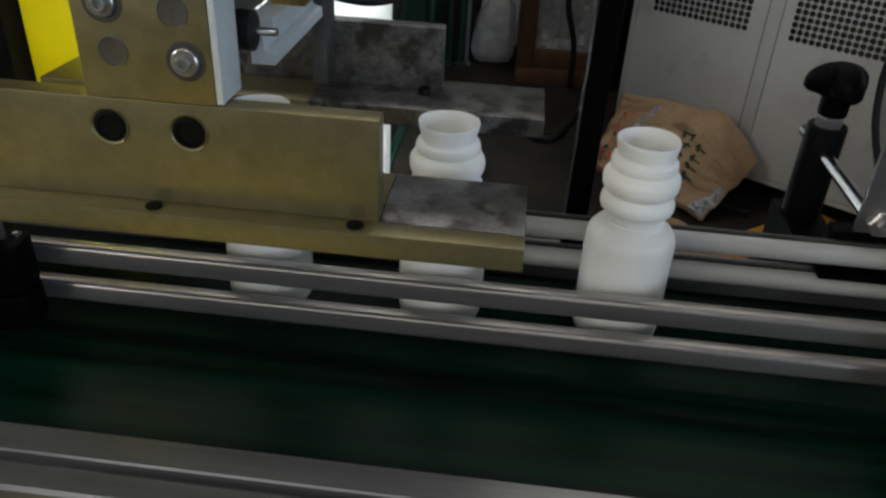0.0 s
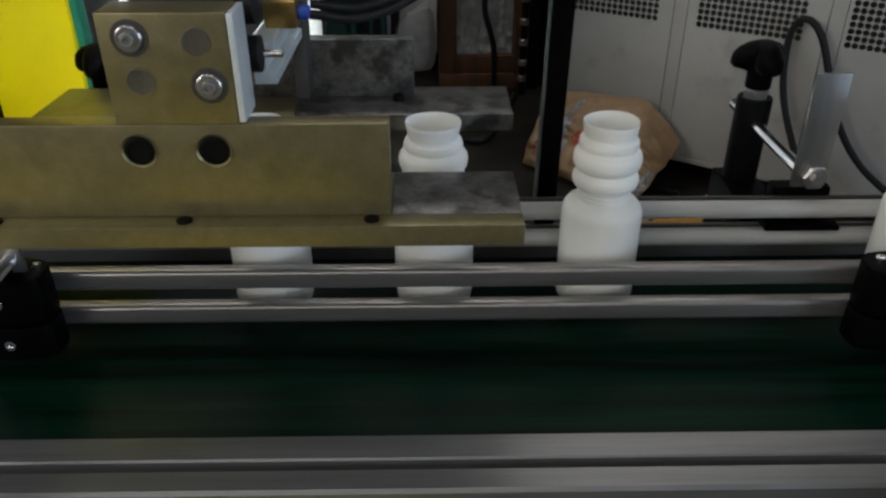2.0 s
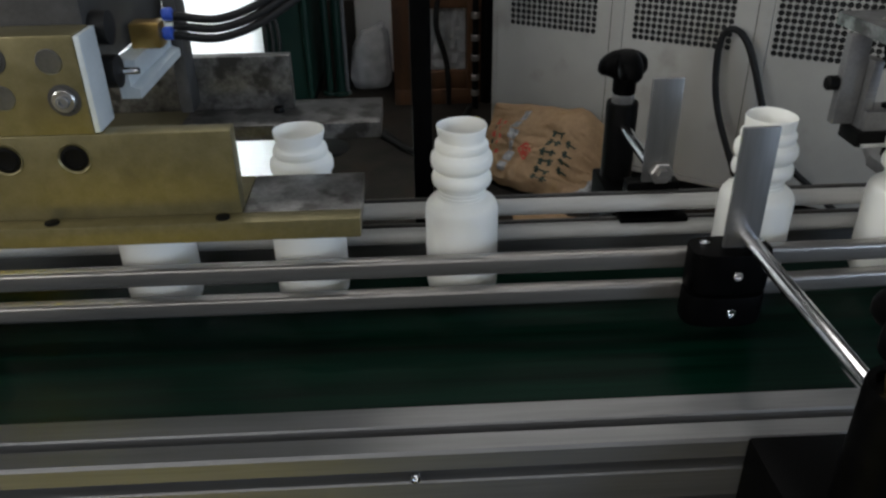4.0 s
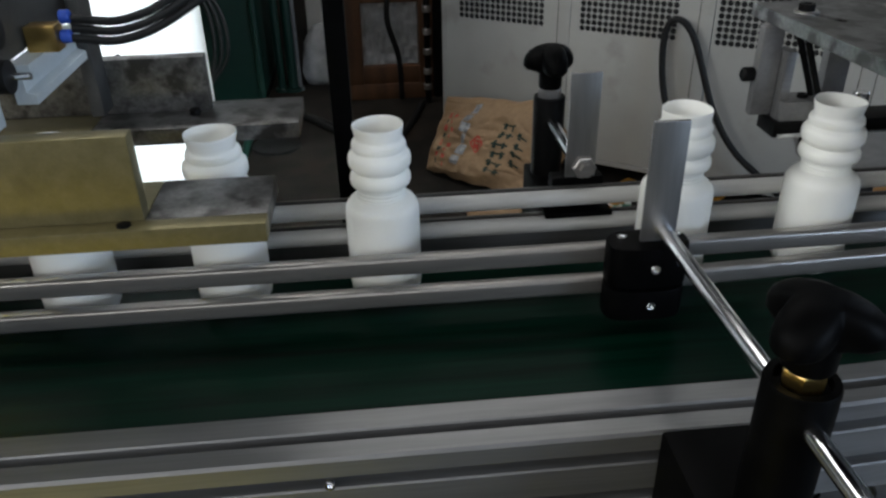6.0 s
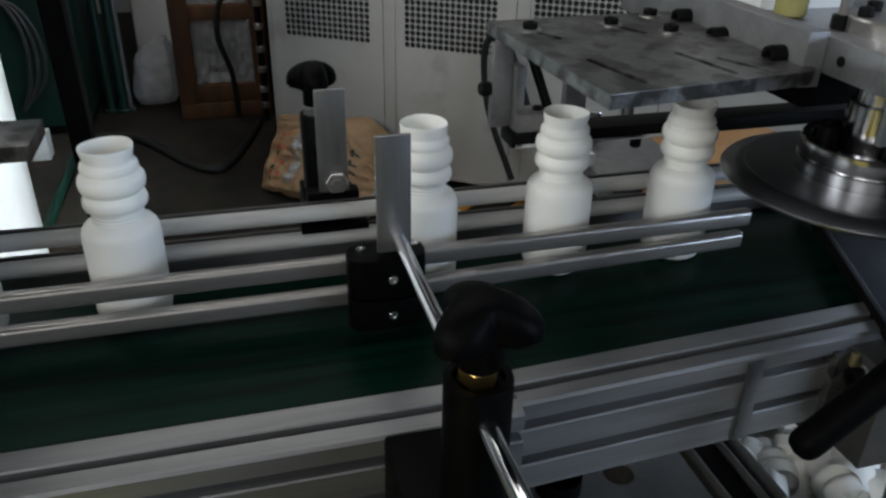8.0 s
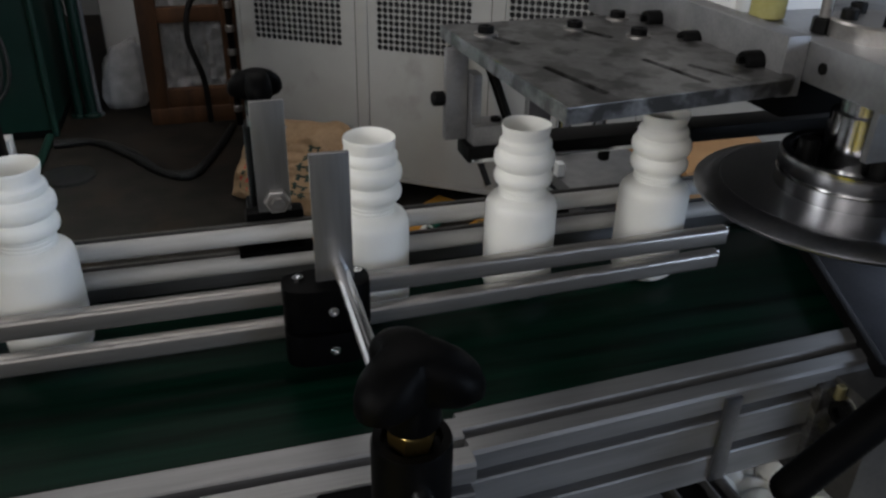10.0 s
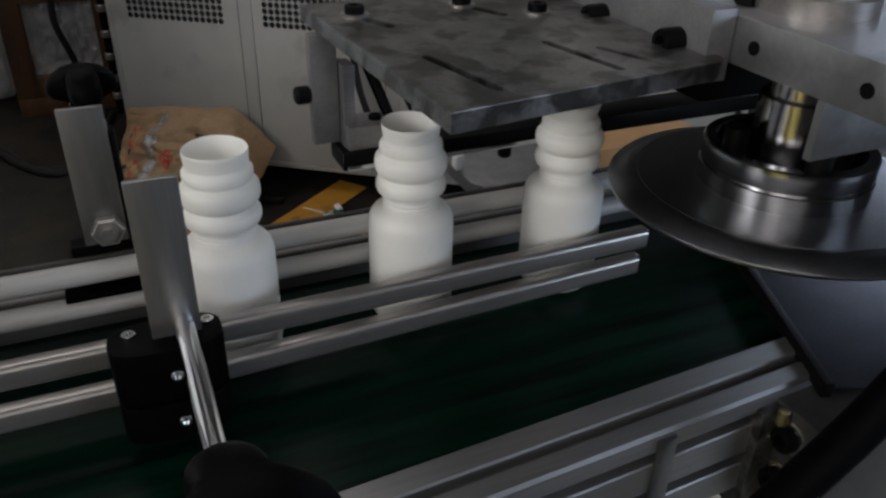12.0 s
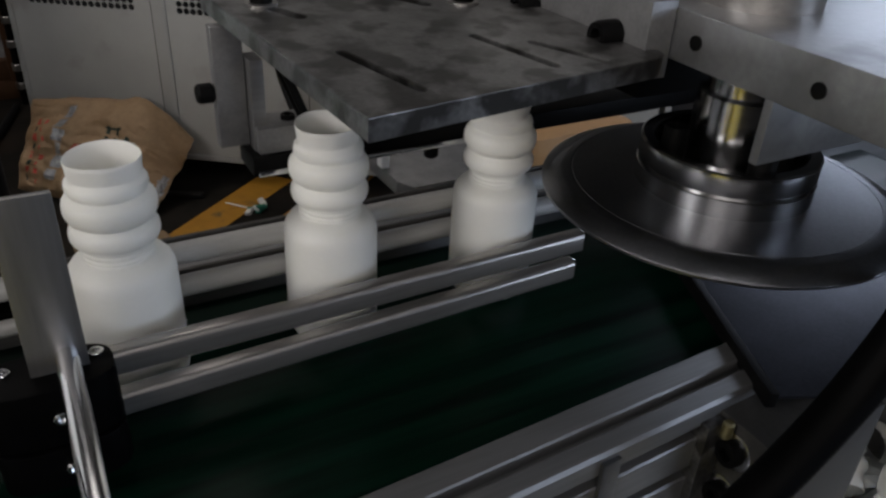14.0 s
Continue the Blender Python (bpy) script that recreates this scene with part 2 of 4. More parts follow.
def prism(outline, z0, z1, bevel=0.0, bm=None, m=None):
    """An upright prism from a closed outline of (x, y)."""
    b = bmesh.new()
    a = [b.verts.new((x, y, z0)) for x, y in outline]
    c = [b.verts.new((x, y, z1)) for x, y in outline]
    k = len(outline)
    for i in range(k):
        b.faces.new((a[i], a[(i + 1) % k], c[(i + 1) % k], c[i]))
    b.faces.new(a[::-1])
    b.faces.new(c)
    bmesh.ops.recalc_face_normals(b, faces=b.faces)
    if bevel:
        bmesh.ops.bevel(b, geom=b.edges[:], offset=bevel, segments=2, profile=0.6, affect="EDGES")
    return merge(b, bm, m)


def hex_bolt(at, axis, r, h, bm=None, socket=True):
    """A socket-head bolt with its head standing on at, along axis."""
    q = Vector(axis).to_track_quat("Z", "Y").to_matrix().to_4x4()
    s = r * 0.5 if socket else 0
    prof = [(r, 0), (r, h * 0.85), (r * 0.9, h)]
    if socket:
        prof += [(s, h), (s, h * 0.4)]
    return lathe(prof, at, 20, bm, q)


# ---- the hall ----
def hall():
    x0, x1, y0, y1, top = -5.0, 6.0, -4.0, 6.0, 4.0
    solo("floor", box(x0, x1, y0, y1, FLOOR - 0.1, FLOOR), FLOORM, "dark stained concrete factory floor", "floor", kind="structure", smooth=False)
    solo("wall_north", box(x0, x1, y1, y1 + 0.2, FLOOR, top), WALL, "dusty grey plastered hall wall", "wall", kind="structure", smooth=False)
    solo("wall_south", box(x0, x1, y0 - 0.2, y0, FLOOR, top), WALL, "dusty grey plastered hall wall", "wall", kind="structure", smooth=False)
    solo("wall_east", box(x1, x1 + 0.2, y0, y1, FLOOR, top), WALL, "dusty grey plastered hall wall", "wall", kind="structure", smooth=False)
    solo("wall_west", box(x0 - 0.2, x0, y0, y1, FLOOR, top), WALL, "dusty grey plastered hall wall", "wall", kind="structure", smooth=False)
    solo("ceiling", box(x0, x1, y0, y1, top, top + 0.1), WALL, "plain grey hall ceiling", "ceiling", kind="structure", smooth=False)
    # painted line: two stretches meeting at an angle
    b = bmesh.new()
    def stripe(a, c, w):
        a, c = Vector((*a, FLOOR + 0.003)), Vector((*c, FLOOR + 0.003))
        d = (c - a).normalized()
        s = Vector((-d.y, d.x, 0)) * w / 2
        lo = [b.verts.new(p) for p in (a - s, c - s, c + s, a + s)]
        hi = [b.verts.new(v.co + Vector((0, 0, 0.001))) for v in lo]
        b.faces.new(hi)
        for k in range(4):
            b.faces.new((lo[k], lo[(k + 1) % 4], hi[(k + 1) % 4], hi[k]))
    stripe((0.15, 1.58), (0.80, 2.09), 0.125)
    stripe((0.70, 1.70), (1.30, 2.17), 0.125)
    solo("floor_line", b, LINEM, "worn yellow paint line on the concrete floor", "floor line", kind="structure", smooth=False)


hall()

# ---- the conveyor ----
BELT_Z = 0.668
CX0, CX1 = -1.9, 0.60


def profile_outline(y0, y1, z0, z1, out):
    """Outline of a slotted side profile; out is the sign of its outer side. Slots on top and outer side."""
    k = 0.0014
    yo, yi = (y0, y1) if out < 0 else (y1, y0)
    sg = 1 if out < 0 else -1
    ym = (y0 + y1) / 2 + (-0.002 if out < 0 else 0.002)
    pts = [(yi, z0), (yi, z1 - k), (yi - sg * k, z1)]
    pts += [(ym + sg * (0.005 + k), z1), (ym + sg * 0.005, z1 - k), (ym + sg * 0.005, z1 - 0.012), (ym - sg * 0.005, z1 - 0.012), (ym - sg * 0.005, z1 - k), (ym - sg * (0.005 + k), z1)]
    pts += [(yo + sg * 2 * k, z1), (yo, z1 - 2 * k)]
    for zc in (z1 - 0.027, z1 - 0.072):
        pts += [(yo, zc + 0.006 + k), (yo + sg * k, zc + 0.006), (yo + sg * 0.016, zc + 0.006), (yo + sg * 0.016, zc - 0.006), (yo + sg * k, zc - 0.006), (yo, zc - 0.006 - k)]
    pts += [(yo, z0)]
    return pts


def skew(b):
    """The second length of the near side runs in slightly towards the belt."""
    for v in b.verts:
        v.co.y += 0.055 * v.co.x
    return b


def conveyor():
    c = thing("belt_conveyor", (-0.15, -0.154, FLOOR), "long conveyor with slotted aluminium sides and a dark green belt", "conveyor")
    part("side_profile", extrude_x(profile_outline(-0.214, -0.154, 0.575, 0.684, -1), CX0, 0.10), ALU, c)
    part("side_profile", skew(extrude_x(profile_outline(-0.207, -0.154, 0.575, 0.684, -1), 0.10, 0.556)), ALU, c)
    part("side_profile", extrude_x(profile_outline(0.150, 0.205, 0.575, 0.684, 1), CX0, CX1 + 0.6), ALU, c)
    # belt round two end rollers
    r = 0.028
    zc = BELT_Z - r
    xa, xb = CX0 + 0.05, CX1 + 0.5
    b = bmesh.new()
    path = [(xa, BELT_Z)] + [(xa + (xb - xa) * k / 20, BELT_Z) for k in range(1, 20)] + [(xb, BELT_Z)]
    path += [(xb + r * math.sin(a), zc + r * math.cos(a)) for a in [math.pi * k / 10 for k in range(1, 10)]]
    path += [(xb, zc - r), (xa, zc - r)]
    path += [(xa - r * math.sin(a), zc - r * math.cos(a)) for a in [math.pi * k / 10 for k in range(1, 10)]]
    va = [b.verts.new((x, -0.153, z)) for x, z in path]
    vb = [b.verts.new((x, 0.149, z)) for x, z in path]
    for k in range(len(path)):
        b.faces.new((va[k], va[(k + 1) % len(path)], vb[(k + 1) % len(path)], vb[k]))
    part("belt", b, BELT, c, "dark green smooth belt")
    part("bed", box(xa, xb, -0.150, 0.146, BELT_Z - 0.008, BELT_Z - 0.002), GREY, c)
    for x in (-1.7, -0.9, 0.05):
        for y in (-0.185, 0.18):
            part("leg", box(x - 0.022, x + 0.022, y - 0.022, y + 0.022, FLOOR, 0.575, 0.003), ALU, c)
    # small screws in the outer slot
    for x in (-0.312, -1.1):
        part("slot_screw", hex_bolt((x, -0.2135, 0.657), (0, -1, 0), 0.0045, 0.004), CHROME, c)
    part("joint_strip", skew(box(0.352, 0.370, -0.2115, -0.2072, 0.577, 0.678, 0.001)), DISC, c)
    return c


conveyor()


def guide_bar(z0, z1, x0, x1, y0, y1, name, label, drift):
    h, w, r = (z1 - z0) / 2, (y1 - y0) / 2, 0.0048
    ym, zm = (y0 + y1) / 2, (z0 + z1) / 2
    out = []
    for k, (sy, sz) in enumerate(((1, 1), (-1, 1), (-1, -1), (1, -1))):
        for u in (0, 18, 36, 54, 72, 90):
            a = radians(90 * k + u)
            out.append((ym + sy * (w - r) + r * math.cos(a), zm + sz * (h - r) + r * math.sin(a)))
    t = thing(name, ((x0 + x1) / 2, (y0 + y1) / 2, z0), label, "guide rail", "near guide rails")
    dy, dz = drift

    def slant(b):
        for v in b.verts:
            f = max(0.0, (v.co.x - 0.02) / (x1 - 0.02))
            v.co.y += dy * f
            v.co.z += dz * f
        return b

    part("bar", slant(extrude_x(out, 0.02, x1, extrude_x(out, x0, 0.02))), STEEL, t)
    tip = []
    for k, f in enumerate((1.0, 0.96, 0.8, 0.45)):
        tip.append([((y0 + y1) / 2 + (y - (y0 + y1) / 2) * f, (z0 + z1) / 2 + (z - (z0 + z1) / 2) * f, x1 + 0.0005 + 0.0035 * (0, 0.45, 0.85, 1)[k]) for y, z in out])
    e = bmesh.new()
    rings = [[e.verts.new((x, y, z)) for y, z, x in r] for r in tip]
    for lo, hi in zip(rings, rings[1:]):
        for k in range(24):
            e.faces.new((lo[k], lo[(k + 1) % 24], hi[(k + 1) % 24], hi[k]))
    e.faces.new(rings[-1])
    part("end_cap", slant(e), CHROME, t)
    return t


guide_bar(0.7290, 0.7495, -1.6, 0.468, -0.008, 0.008, "guide_rail", "upper bright steel guide bar along the belt", (0.008, -0.002))
guide_bar(0.6905, 0.7110, -1.6, 0.462, -0.008, 0.008, "guide_rail", "lower bright steel guide bar along the belt", (0.008, 0.007))
for z in (0.7465, 0.7135):
    gt = thing("guide_tube", (-0.3, 0.116, z - 0.0098), "long white plastic guide tube behind the bottles", "guide tube", "far guide tubes")
    part("sleeve", rod((-1.6, 0.116, z), (0.95, 0.116, z), 0.0098, 20), TUBE, gt)
    part("backing_bar", box(-1.6, 0.95, 0.1245, 0.1285, z - 0.010, z + 0.0105, 0.0008), CAST, gt, "dark flat backing bar")
    part("core", rod((0.951, 0.116, z), (0.975, 0.116, z), 0.006, 16), STEEL, gt)


def star_knob(at, bm=None, r=0.040, turn=-0.40):
    """A three-armed plastic knob on a flaring stem, from its foot up; the arms droop a little."""
    n = 72
    b = bmesh.new()
    rings = []
    for f, z, deep in ((0.42, 0.020, 0.15), (0.62, 0.024, 0.7), (0.88, 0.028, 1.0), (1.0, 0.034, 1.0), (1.0, 0.041, 1.0), (0.94, 0.047, 0.95), (0.80, 0.0515, 0.85), (0.58, 0.0550, 0.6), (0.30, 0.0570, 0.2)):
        ring = []
        for k in range(n):
            a = 2 * math.pi * k / n
            lobe = (0.5 + 0.5 * math.cos(3 * a)) ** 0.8
            rr = r * f * (1 - 0.52 * deep * (1 - lobe))
            ring.append(b.verts.new((rr * math.cos(a + turn), rr * math.sin(a + turn), z - 0.007 * (rr / r) ** 2)))
        rings.append(ring)
    for lo, hi in zip(rings, rings[1:]):
        for k in range(n):
            b.faces.new((lo[k], lo[(k + 1) % n], hi[(k + 1) % n], hi[k]))
    b.faces.new(rings[-1])
    b.faces.new(rings[0][::-1])
    bmesh.ops.translate(b, verts=b.verts, vec=at)
    bm = merge(b, bm)
    s = r / 0.042
    return lathe([(0.0165 * s, 0.0), (0.0175 * s, 0.002), (0.0178 * s, 0.020), (0.0190 * s, 0.040)], at, 28, bm)


def clamp_stand(x, side):
    """A post on the conveyor's side that carries a flat bar and rail clamp over the belt. side -1: near, 1: far."""
    yp, yr, yb = (-0.300, -0.030, -0.033) if side < 0 else (0.300, 0.128, 0.124)
    px = x + 0.023 if side < 0 else x - 0.02
    ztop = 0.806 if side < 0 else 0.808
    q = 1.0 if side < 0 else 0.82
    zk = ztop + 0.012
    s = thing("guide_rail_stand", (px, yp, 0.56), "black clamp post with star knob holding a guide rail", "rail stand", "guide rail stands")
    part("post", lathe([(0.025 * q, 0.60), (0.026 * q, 0.603), (0.026 * q, ztop - 0.003), (0.025 * q, ztop), (0.0195 * q, ztop), (0.0185 * q, ztop - 0.006)], (px, yp, 0), 36), BLACK if side < 0 else BLACKM, s)
    yi = -0.216 if side < 0 else 0.207
    part("base_block", box(px - 0.026, px + 0.024, yi, yp + 0.03, 0.565, 0.70, 0.004) if side > 0 else
         box(px - 0.055, px + 0.035, yp - 0.035, yi, 0.565, 0.688, 0.004), BLACK, s)
    part("nut", lathe([(0.0145, ztop - 0.005), (0.0155, ztop), (0.0155, ztop + 0.009), (0.013, ztop + 0.012)], (px, yp, 0), 6), BRASS if side < 0 else GREY, s, "brass nut under the knob" if side < 0 else "")
    part("star_knob", star_knob((px, yp, zk), None, 0.044 if side < 0 else 0.037, -0.40 if side < 0 else 0.62), BLACK, s)
    zr = 0.778
    part("rod", rod((px, yp - 0.30 if side < 0 else yp + 0.06, zr), (px, yr, zr), 0.0075), CHROME, s, "bright round cross rod")
    bx = x if side < 0 else x - 0.039
    if side < 0 or x > -0.5:
        part("flat_bar", box(bx, bx + 0.035, yb - 0.0025, yb + 0.0025, 0.700 if side < 0 else 0.770, 0.893, 0.001), FLAT, s, "upright flat steel bar")
    if side < 0:
        cx = x + 0.010
        for z0, z1 in ((0.722, 0.768), (0.684, 0.719)):
            ring = [2 * math.pi * k / 32 for k in range(32)]
            cl = part("rail_clamp", prism([(cx - 0.001 + 0.041 * math.copysign(abs(math.cos(u)) ** 0.75, math.cos(u)), -0.031 + 0.0225 * math.copysign(abs(math.sin(u)) ** 0.6, math.sin(u))) for u in ring], z0, z1, 0.003), BLACK, s)
            part("screw", hex_bolt((cx + 0.002, -0.0525, (z0 + z1) / 2), (0, -1, 0), 0.005, 0.003), CHROME, cl)
            if z0 > 0.72:
                for dx in (-0.026, 0.030):
                    part("screw", hex_bolt((cx + dx, -0.026, z1), (0, 0, 1), 0.005, 0.003), CHROME, cl)
    else:
        cl = part("rail_clamp", box(bx - 0.014, bx + 0.049, 0.129, 0.150, 0.705, 0.766, 0.004), BLACK, s)
        part("clamp_bar", box(bx - 0.025, bx + 0.055, 0.104, 0.129, 0.7255, 0.7315, 0.001), BLACK, s)
        part("nut", lathe([(0.014, 0), (0.014, 0.008), (0.012, 0.0095), (0.007, 0.0095), (0.007, 0.016)], (bx + 0.020, 0.121, 0.784), 6, None, pose(0, 0, 0, 90)), STEEL, s)
    return s


clamp_stand(0.0, -1)
clamp_stand(0.0, 1)
clamp_stand(-0.815, -1)
clamp_stand(-0.795, 1)

# ---- the bottles ----
BODY = [(0.023, 0.0), (0.030, 0.0020), (0.0350, 0.0060), (0.0384, 0.0120), (0.0396, 0.019), (0.0396, 0.103), (0.0392, 0.1085), (0.0378, 0.1130), (0.0350, 0.1168), (0.0308, 0.1196), (0.0266, 0.1214)]
NECK_RINGS = [(0.0266, 0.1215), (0.0252, 0.1230), (0.0263, 0.1241), (0.0263, 0.1256), (0.0250, 0.1268), (0.0262, 0.1280), (0.0262, 0.1296), (0.0250, 0.1308), (0.0258, 0.1322), (0.0254, 0.1340),
              (0.0284, 0.1350), (0.0308, 0.1370), (0.0319, 0.1400), (0.0321, 0.1425), (0.0317, 0.1458), (0.0302, 0.1490), (0.0278, 0.1510), (0.0270, 0.1522),
              (0.0280, 0.1534), (0.0306, 0.1552), (0.0322, 0.1582), (0.0328, 0.1615), (0.0328, 0.1655), (0.0321, 0.1690), (0.0302, 0.1718), (0.0276, 0.1732), (0.0268, 0.1745),
              (0.0276, 0.1756), (0.0284, 0.1780), (0.0284, 0.1802), (0.0276, 0.1832), (0.0256, 0.1850), (0.0246, 0.1866), (0.0248, 0.1895), (0.0255, 0.1935), (0.0262, 0.1975), (0.0264, 0.1995),
              (0.0260, 0.2008), (0.0255, 0.1998), (0.0243, 0.1900), (0.0240, 0.1780), (0.0240, 0.1450)]
BY = 0.063


def bottle():
    """A blow-moulded bottle standing at the origin: a plain body and a ringed neck still to be trimmed."""
    t = thing("bottle", (0, 0, 0), "white blow-moulded plastic bottle with ringed untrimmed neck", "bottle", "bottles on the belt")
    b = lathe(BODY, (0, 0, 0), 56, cap=False)
    b.verts.ensure_lookup_table()
    b.faces.new(b.verts[:56][::-1])
    n = lathe(NECK_RINGS, (0, 0, 0), 56, cap=False)
    for m in (b, n):
        for v in m.verts:
            th = math.atan2(v.co.y, v.co.x)
            if v.co.z > 0.176:
                # the mouth is nipped along the mould seam
                v.co.z += 0.0006 * math.cos(2 * th) * (v.co.z - 0.176) / 0.025
                f = 1 - 0.045 * math.cos(2 * th) * math.exp(-((v.co.z - 0.187) / 0.006) ** 2)
                v.co.x, v.co.y = v.co.x * f, v.co.y * f
            elif v.co.z > 0.01 and abs(math.sin(th)) < 0.08:
                v.co.x *= 1.008
    part("body", b, HDPE, t)
    part("neck", n, HDPE, t, "ringed neck with a pinched open mouth")
    return t


first = bottle()
first.matrix_basis = pose(-0.585, BY, BELT_Z, 0, 0, 20)
for k, x in enumerate((-0.420, -0.253, 0.072, 0.240, 0.405)):
    copy_thing(first, pose(x, BY, BELT_Z, 0, 0, 37 * k))

# ---- gripper over the belt ----
def gripper():
    g = thing("transfer_gripper", (-0.60, 0.05, 0.83), "two-jaw transfer gripper of dull machined plates", "gripper")
    part("near_base_plate", box(-1.30, -0.4535, -0.0865, -0.008, 0.832, 0.850, 0.0012), JAW, g)
    # grey end and gold strip split one plate to paint its differing reflections
    part("near_base_grey_reflection", box(-0.453, -0.351, -0.0865, -0.008, 0.832, 0.850, 0.0012), PLATE, g)
    part("near_base_gold_reflection", box(-1.30, -0.351, -0.106, -0.087, 0.832, 0.850, 0.0012), JAW, g)
    part("near_upright_plate", box(-0.762, -0.453, -0.088, -0.070, 0.850, 0.925, 0.0015), JAW, g)
    part("far_base_plate", prism([(-0.826, 0.131), (-0.5605, 0.131), (-0.5605, 0.219), (-0.822, 0.219)], 0.832, 0.850, 0.0012), JAW, g)
    # end of the same far plate, greyed for what it reflects
    part("far_base_grey_reflection", box(-0.560, -0.338, 0.131, 0.219, 0.832, 0.850, 0.0012), PLATE, g)
    part("far_upright_plate", box(-0.762, -0.440, 0.186, 0.204, 0.850, 0.912, 0.0015), PLATE, g)
    blk = part("clamp_block", box(-0.650, -0.561, -0.088, -0.052, 0.925, 1.005, 0.0015), JAW, g)
    # thin pale sheet added to paint the light on the block's right side
    part("lit_side_face", box(-0.5608, -0.556, -0.0875, -0.052, 0.926, 1.004, 0.001), ANOD, blk, "pale sheet that paints the block's lit side")
    for x, z, big in ((-0.628, 0.988, 1), (-0.583, 0.985, 0), (-0.626, 0.957, 0), (-0.578, 0.954, 1)):
        if big:
            # dark ring puts the counterbore's shade round the bolt into colour
            part("washer", lathe([(0.0130, 0), (0.0130, 0.0006), (0.0118, 0.0008), (0.0095, 0.0004)], (x, -0.088, z), 28, None, pose(0, 0, 0, 90)), CAST, blk)
            part("bolt", lathe([(0.0092, 0.0004), (0.0092, 0.0030), (0.0082, 0.0038), (0.005, 0.0038)], (x, -0.088, z), 28, None, pose(0, 0, 0, 90)), STEEL, blk)
            part("bolt", hex_bolt((x, -0.0918, z), (0, -1, 0), 0.0052, 0.003), GREY, blk)
        else:
            part("pin", lathe([(0.0102, 0), (0.0100, 0.0006), (0.0092, 0.0007), (0.0090, 0.0003)], (x, -0.088, z), 24, None, pose(0, 0, 0, 90)), DISC, blk)
    for x in (-0.637, -0.582):
        part("rim", lathe([(0.0132, 0), (0.0130, 0.0016), (0.0110, 0.0002)], (x, -0.088, 0.905), 28, None, pose(0, 0, 0, 90), cap=False), JAW, g)
        part("socket_bolt", lathe([(0.011, 0), (0.011, 0.0015), (0.0085, 0.002), (0.0085, 0.0008), (0.004, 0.0005)], (x, -0.088, 0.905), 24, None, pose(0, 0, 0, 90)), BLACKM, g)
    for x in (-0.755, -0.611, -0.468):
        part("screw", lathe([(0.006, 0), (0.006, 0.0015), (0.004, 0.002)], (x, -0.096, 0.850), 16), BLACKM, g)
    part("screw", hex_bolt((-0.456, 0.175, 0.850), (0, 0, 1), 0.006, 0.006), BLACKM, g)
    body = part("actuator", box(-0.640, -0.566, -0.048, 0.172, 0.962, 1.060, 0.003), CAST, g)
    for y in (-0.02, 0.05, 0.12):
        part("bolt", hex_bolt((-0.610, y, 1.060), (0, 0, 1), 0.006, 0.006), BLACKM, body)
    # the pale slide rail along the actuator's side
    out = [(-0.566, 0.926), (-0.548, 0.926), (-0.548, 0.934), (-0.556, 0.937), (-0.556, 0.950), (-0.548, 0.953), (-0.548, 0.961), (-0.566, 0.961)]
    sl = bmesh.new()
    f0 = [sl.verts.new((x, 0.0, z)) for x, z in out]
    f1 = [sl.verts.new((x, 0.145, z)) for x, z in out]
    for k in range(len(out)):
        sl.faces.new((f0[k], f0[(k + 1) % 8], f1[(k + 1) % 8], f1[k]))
    sl.faces.new(f0[::-1])
    sl.faces.new(f1)
    part("slide_rail", sl, ANOD, g, "pale anodised slide rail", smooth=False)
    part("slide_bracket", box(-0.560, -0.546, 0.150, 0.1855, 0.86, 0.985, 0.002), CAST, g)
    for z in (0.960, 0.997):
        part("rubber_pad", lathe([(0.013, 0), (0.014, 0.002), (0.014, 0.014), (0.006, 0.016)], (-0.566, -0.03, z), 24, None, pose(0, 0, 0, 0, 90)), RUBBER, g)
    part("guide_pin", rod((-0.566, -0.03, 0.960), (-0.535, -0.03, 0.960), 0.003), CHROME, g)
    part("fitting", box(-0.562, -0.534, 0.040, 0.062, 0.960, 0.984, 0.003), BRASS, g, "brass pneumatic elbow")
    for y, z in ((0.051, 0.972), (0.058, 0.988)):
        part("collar", rod((-0.534, y, z), (-0.524, y, z), 0.0062), BLUE, g, "blue push-in collar")
    for k in range(3):
        part("air_hose", tube_path([(-0.524, 0.051 + 0.004 * k, 0.970 + 0.008 * k), (-0.48, 0.055 + 0.004 * k, 0.966 + 0.008 * k), (-0.43, 0.07, 0.984 + 0.009 * k), (-0.37, 0.10, 1.03 + 0.01 * k), (-0.34, 0.14, 1.12)], 0.0040), RUBBER, g, "black air hose")
    part("crossbeam", box(-1.30, -0.60, -0.02, 0.14, 1.060, 1.10, 0.003), JAW, g)
    return g


gripper()

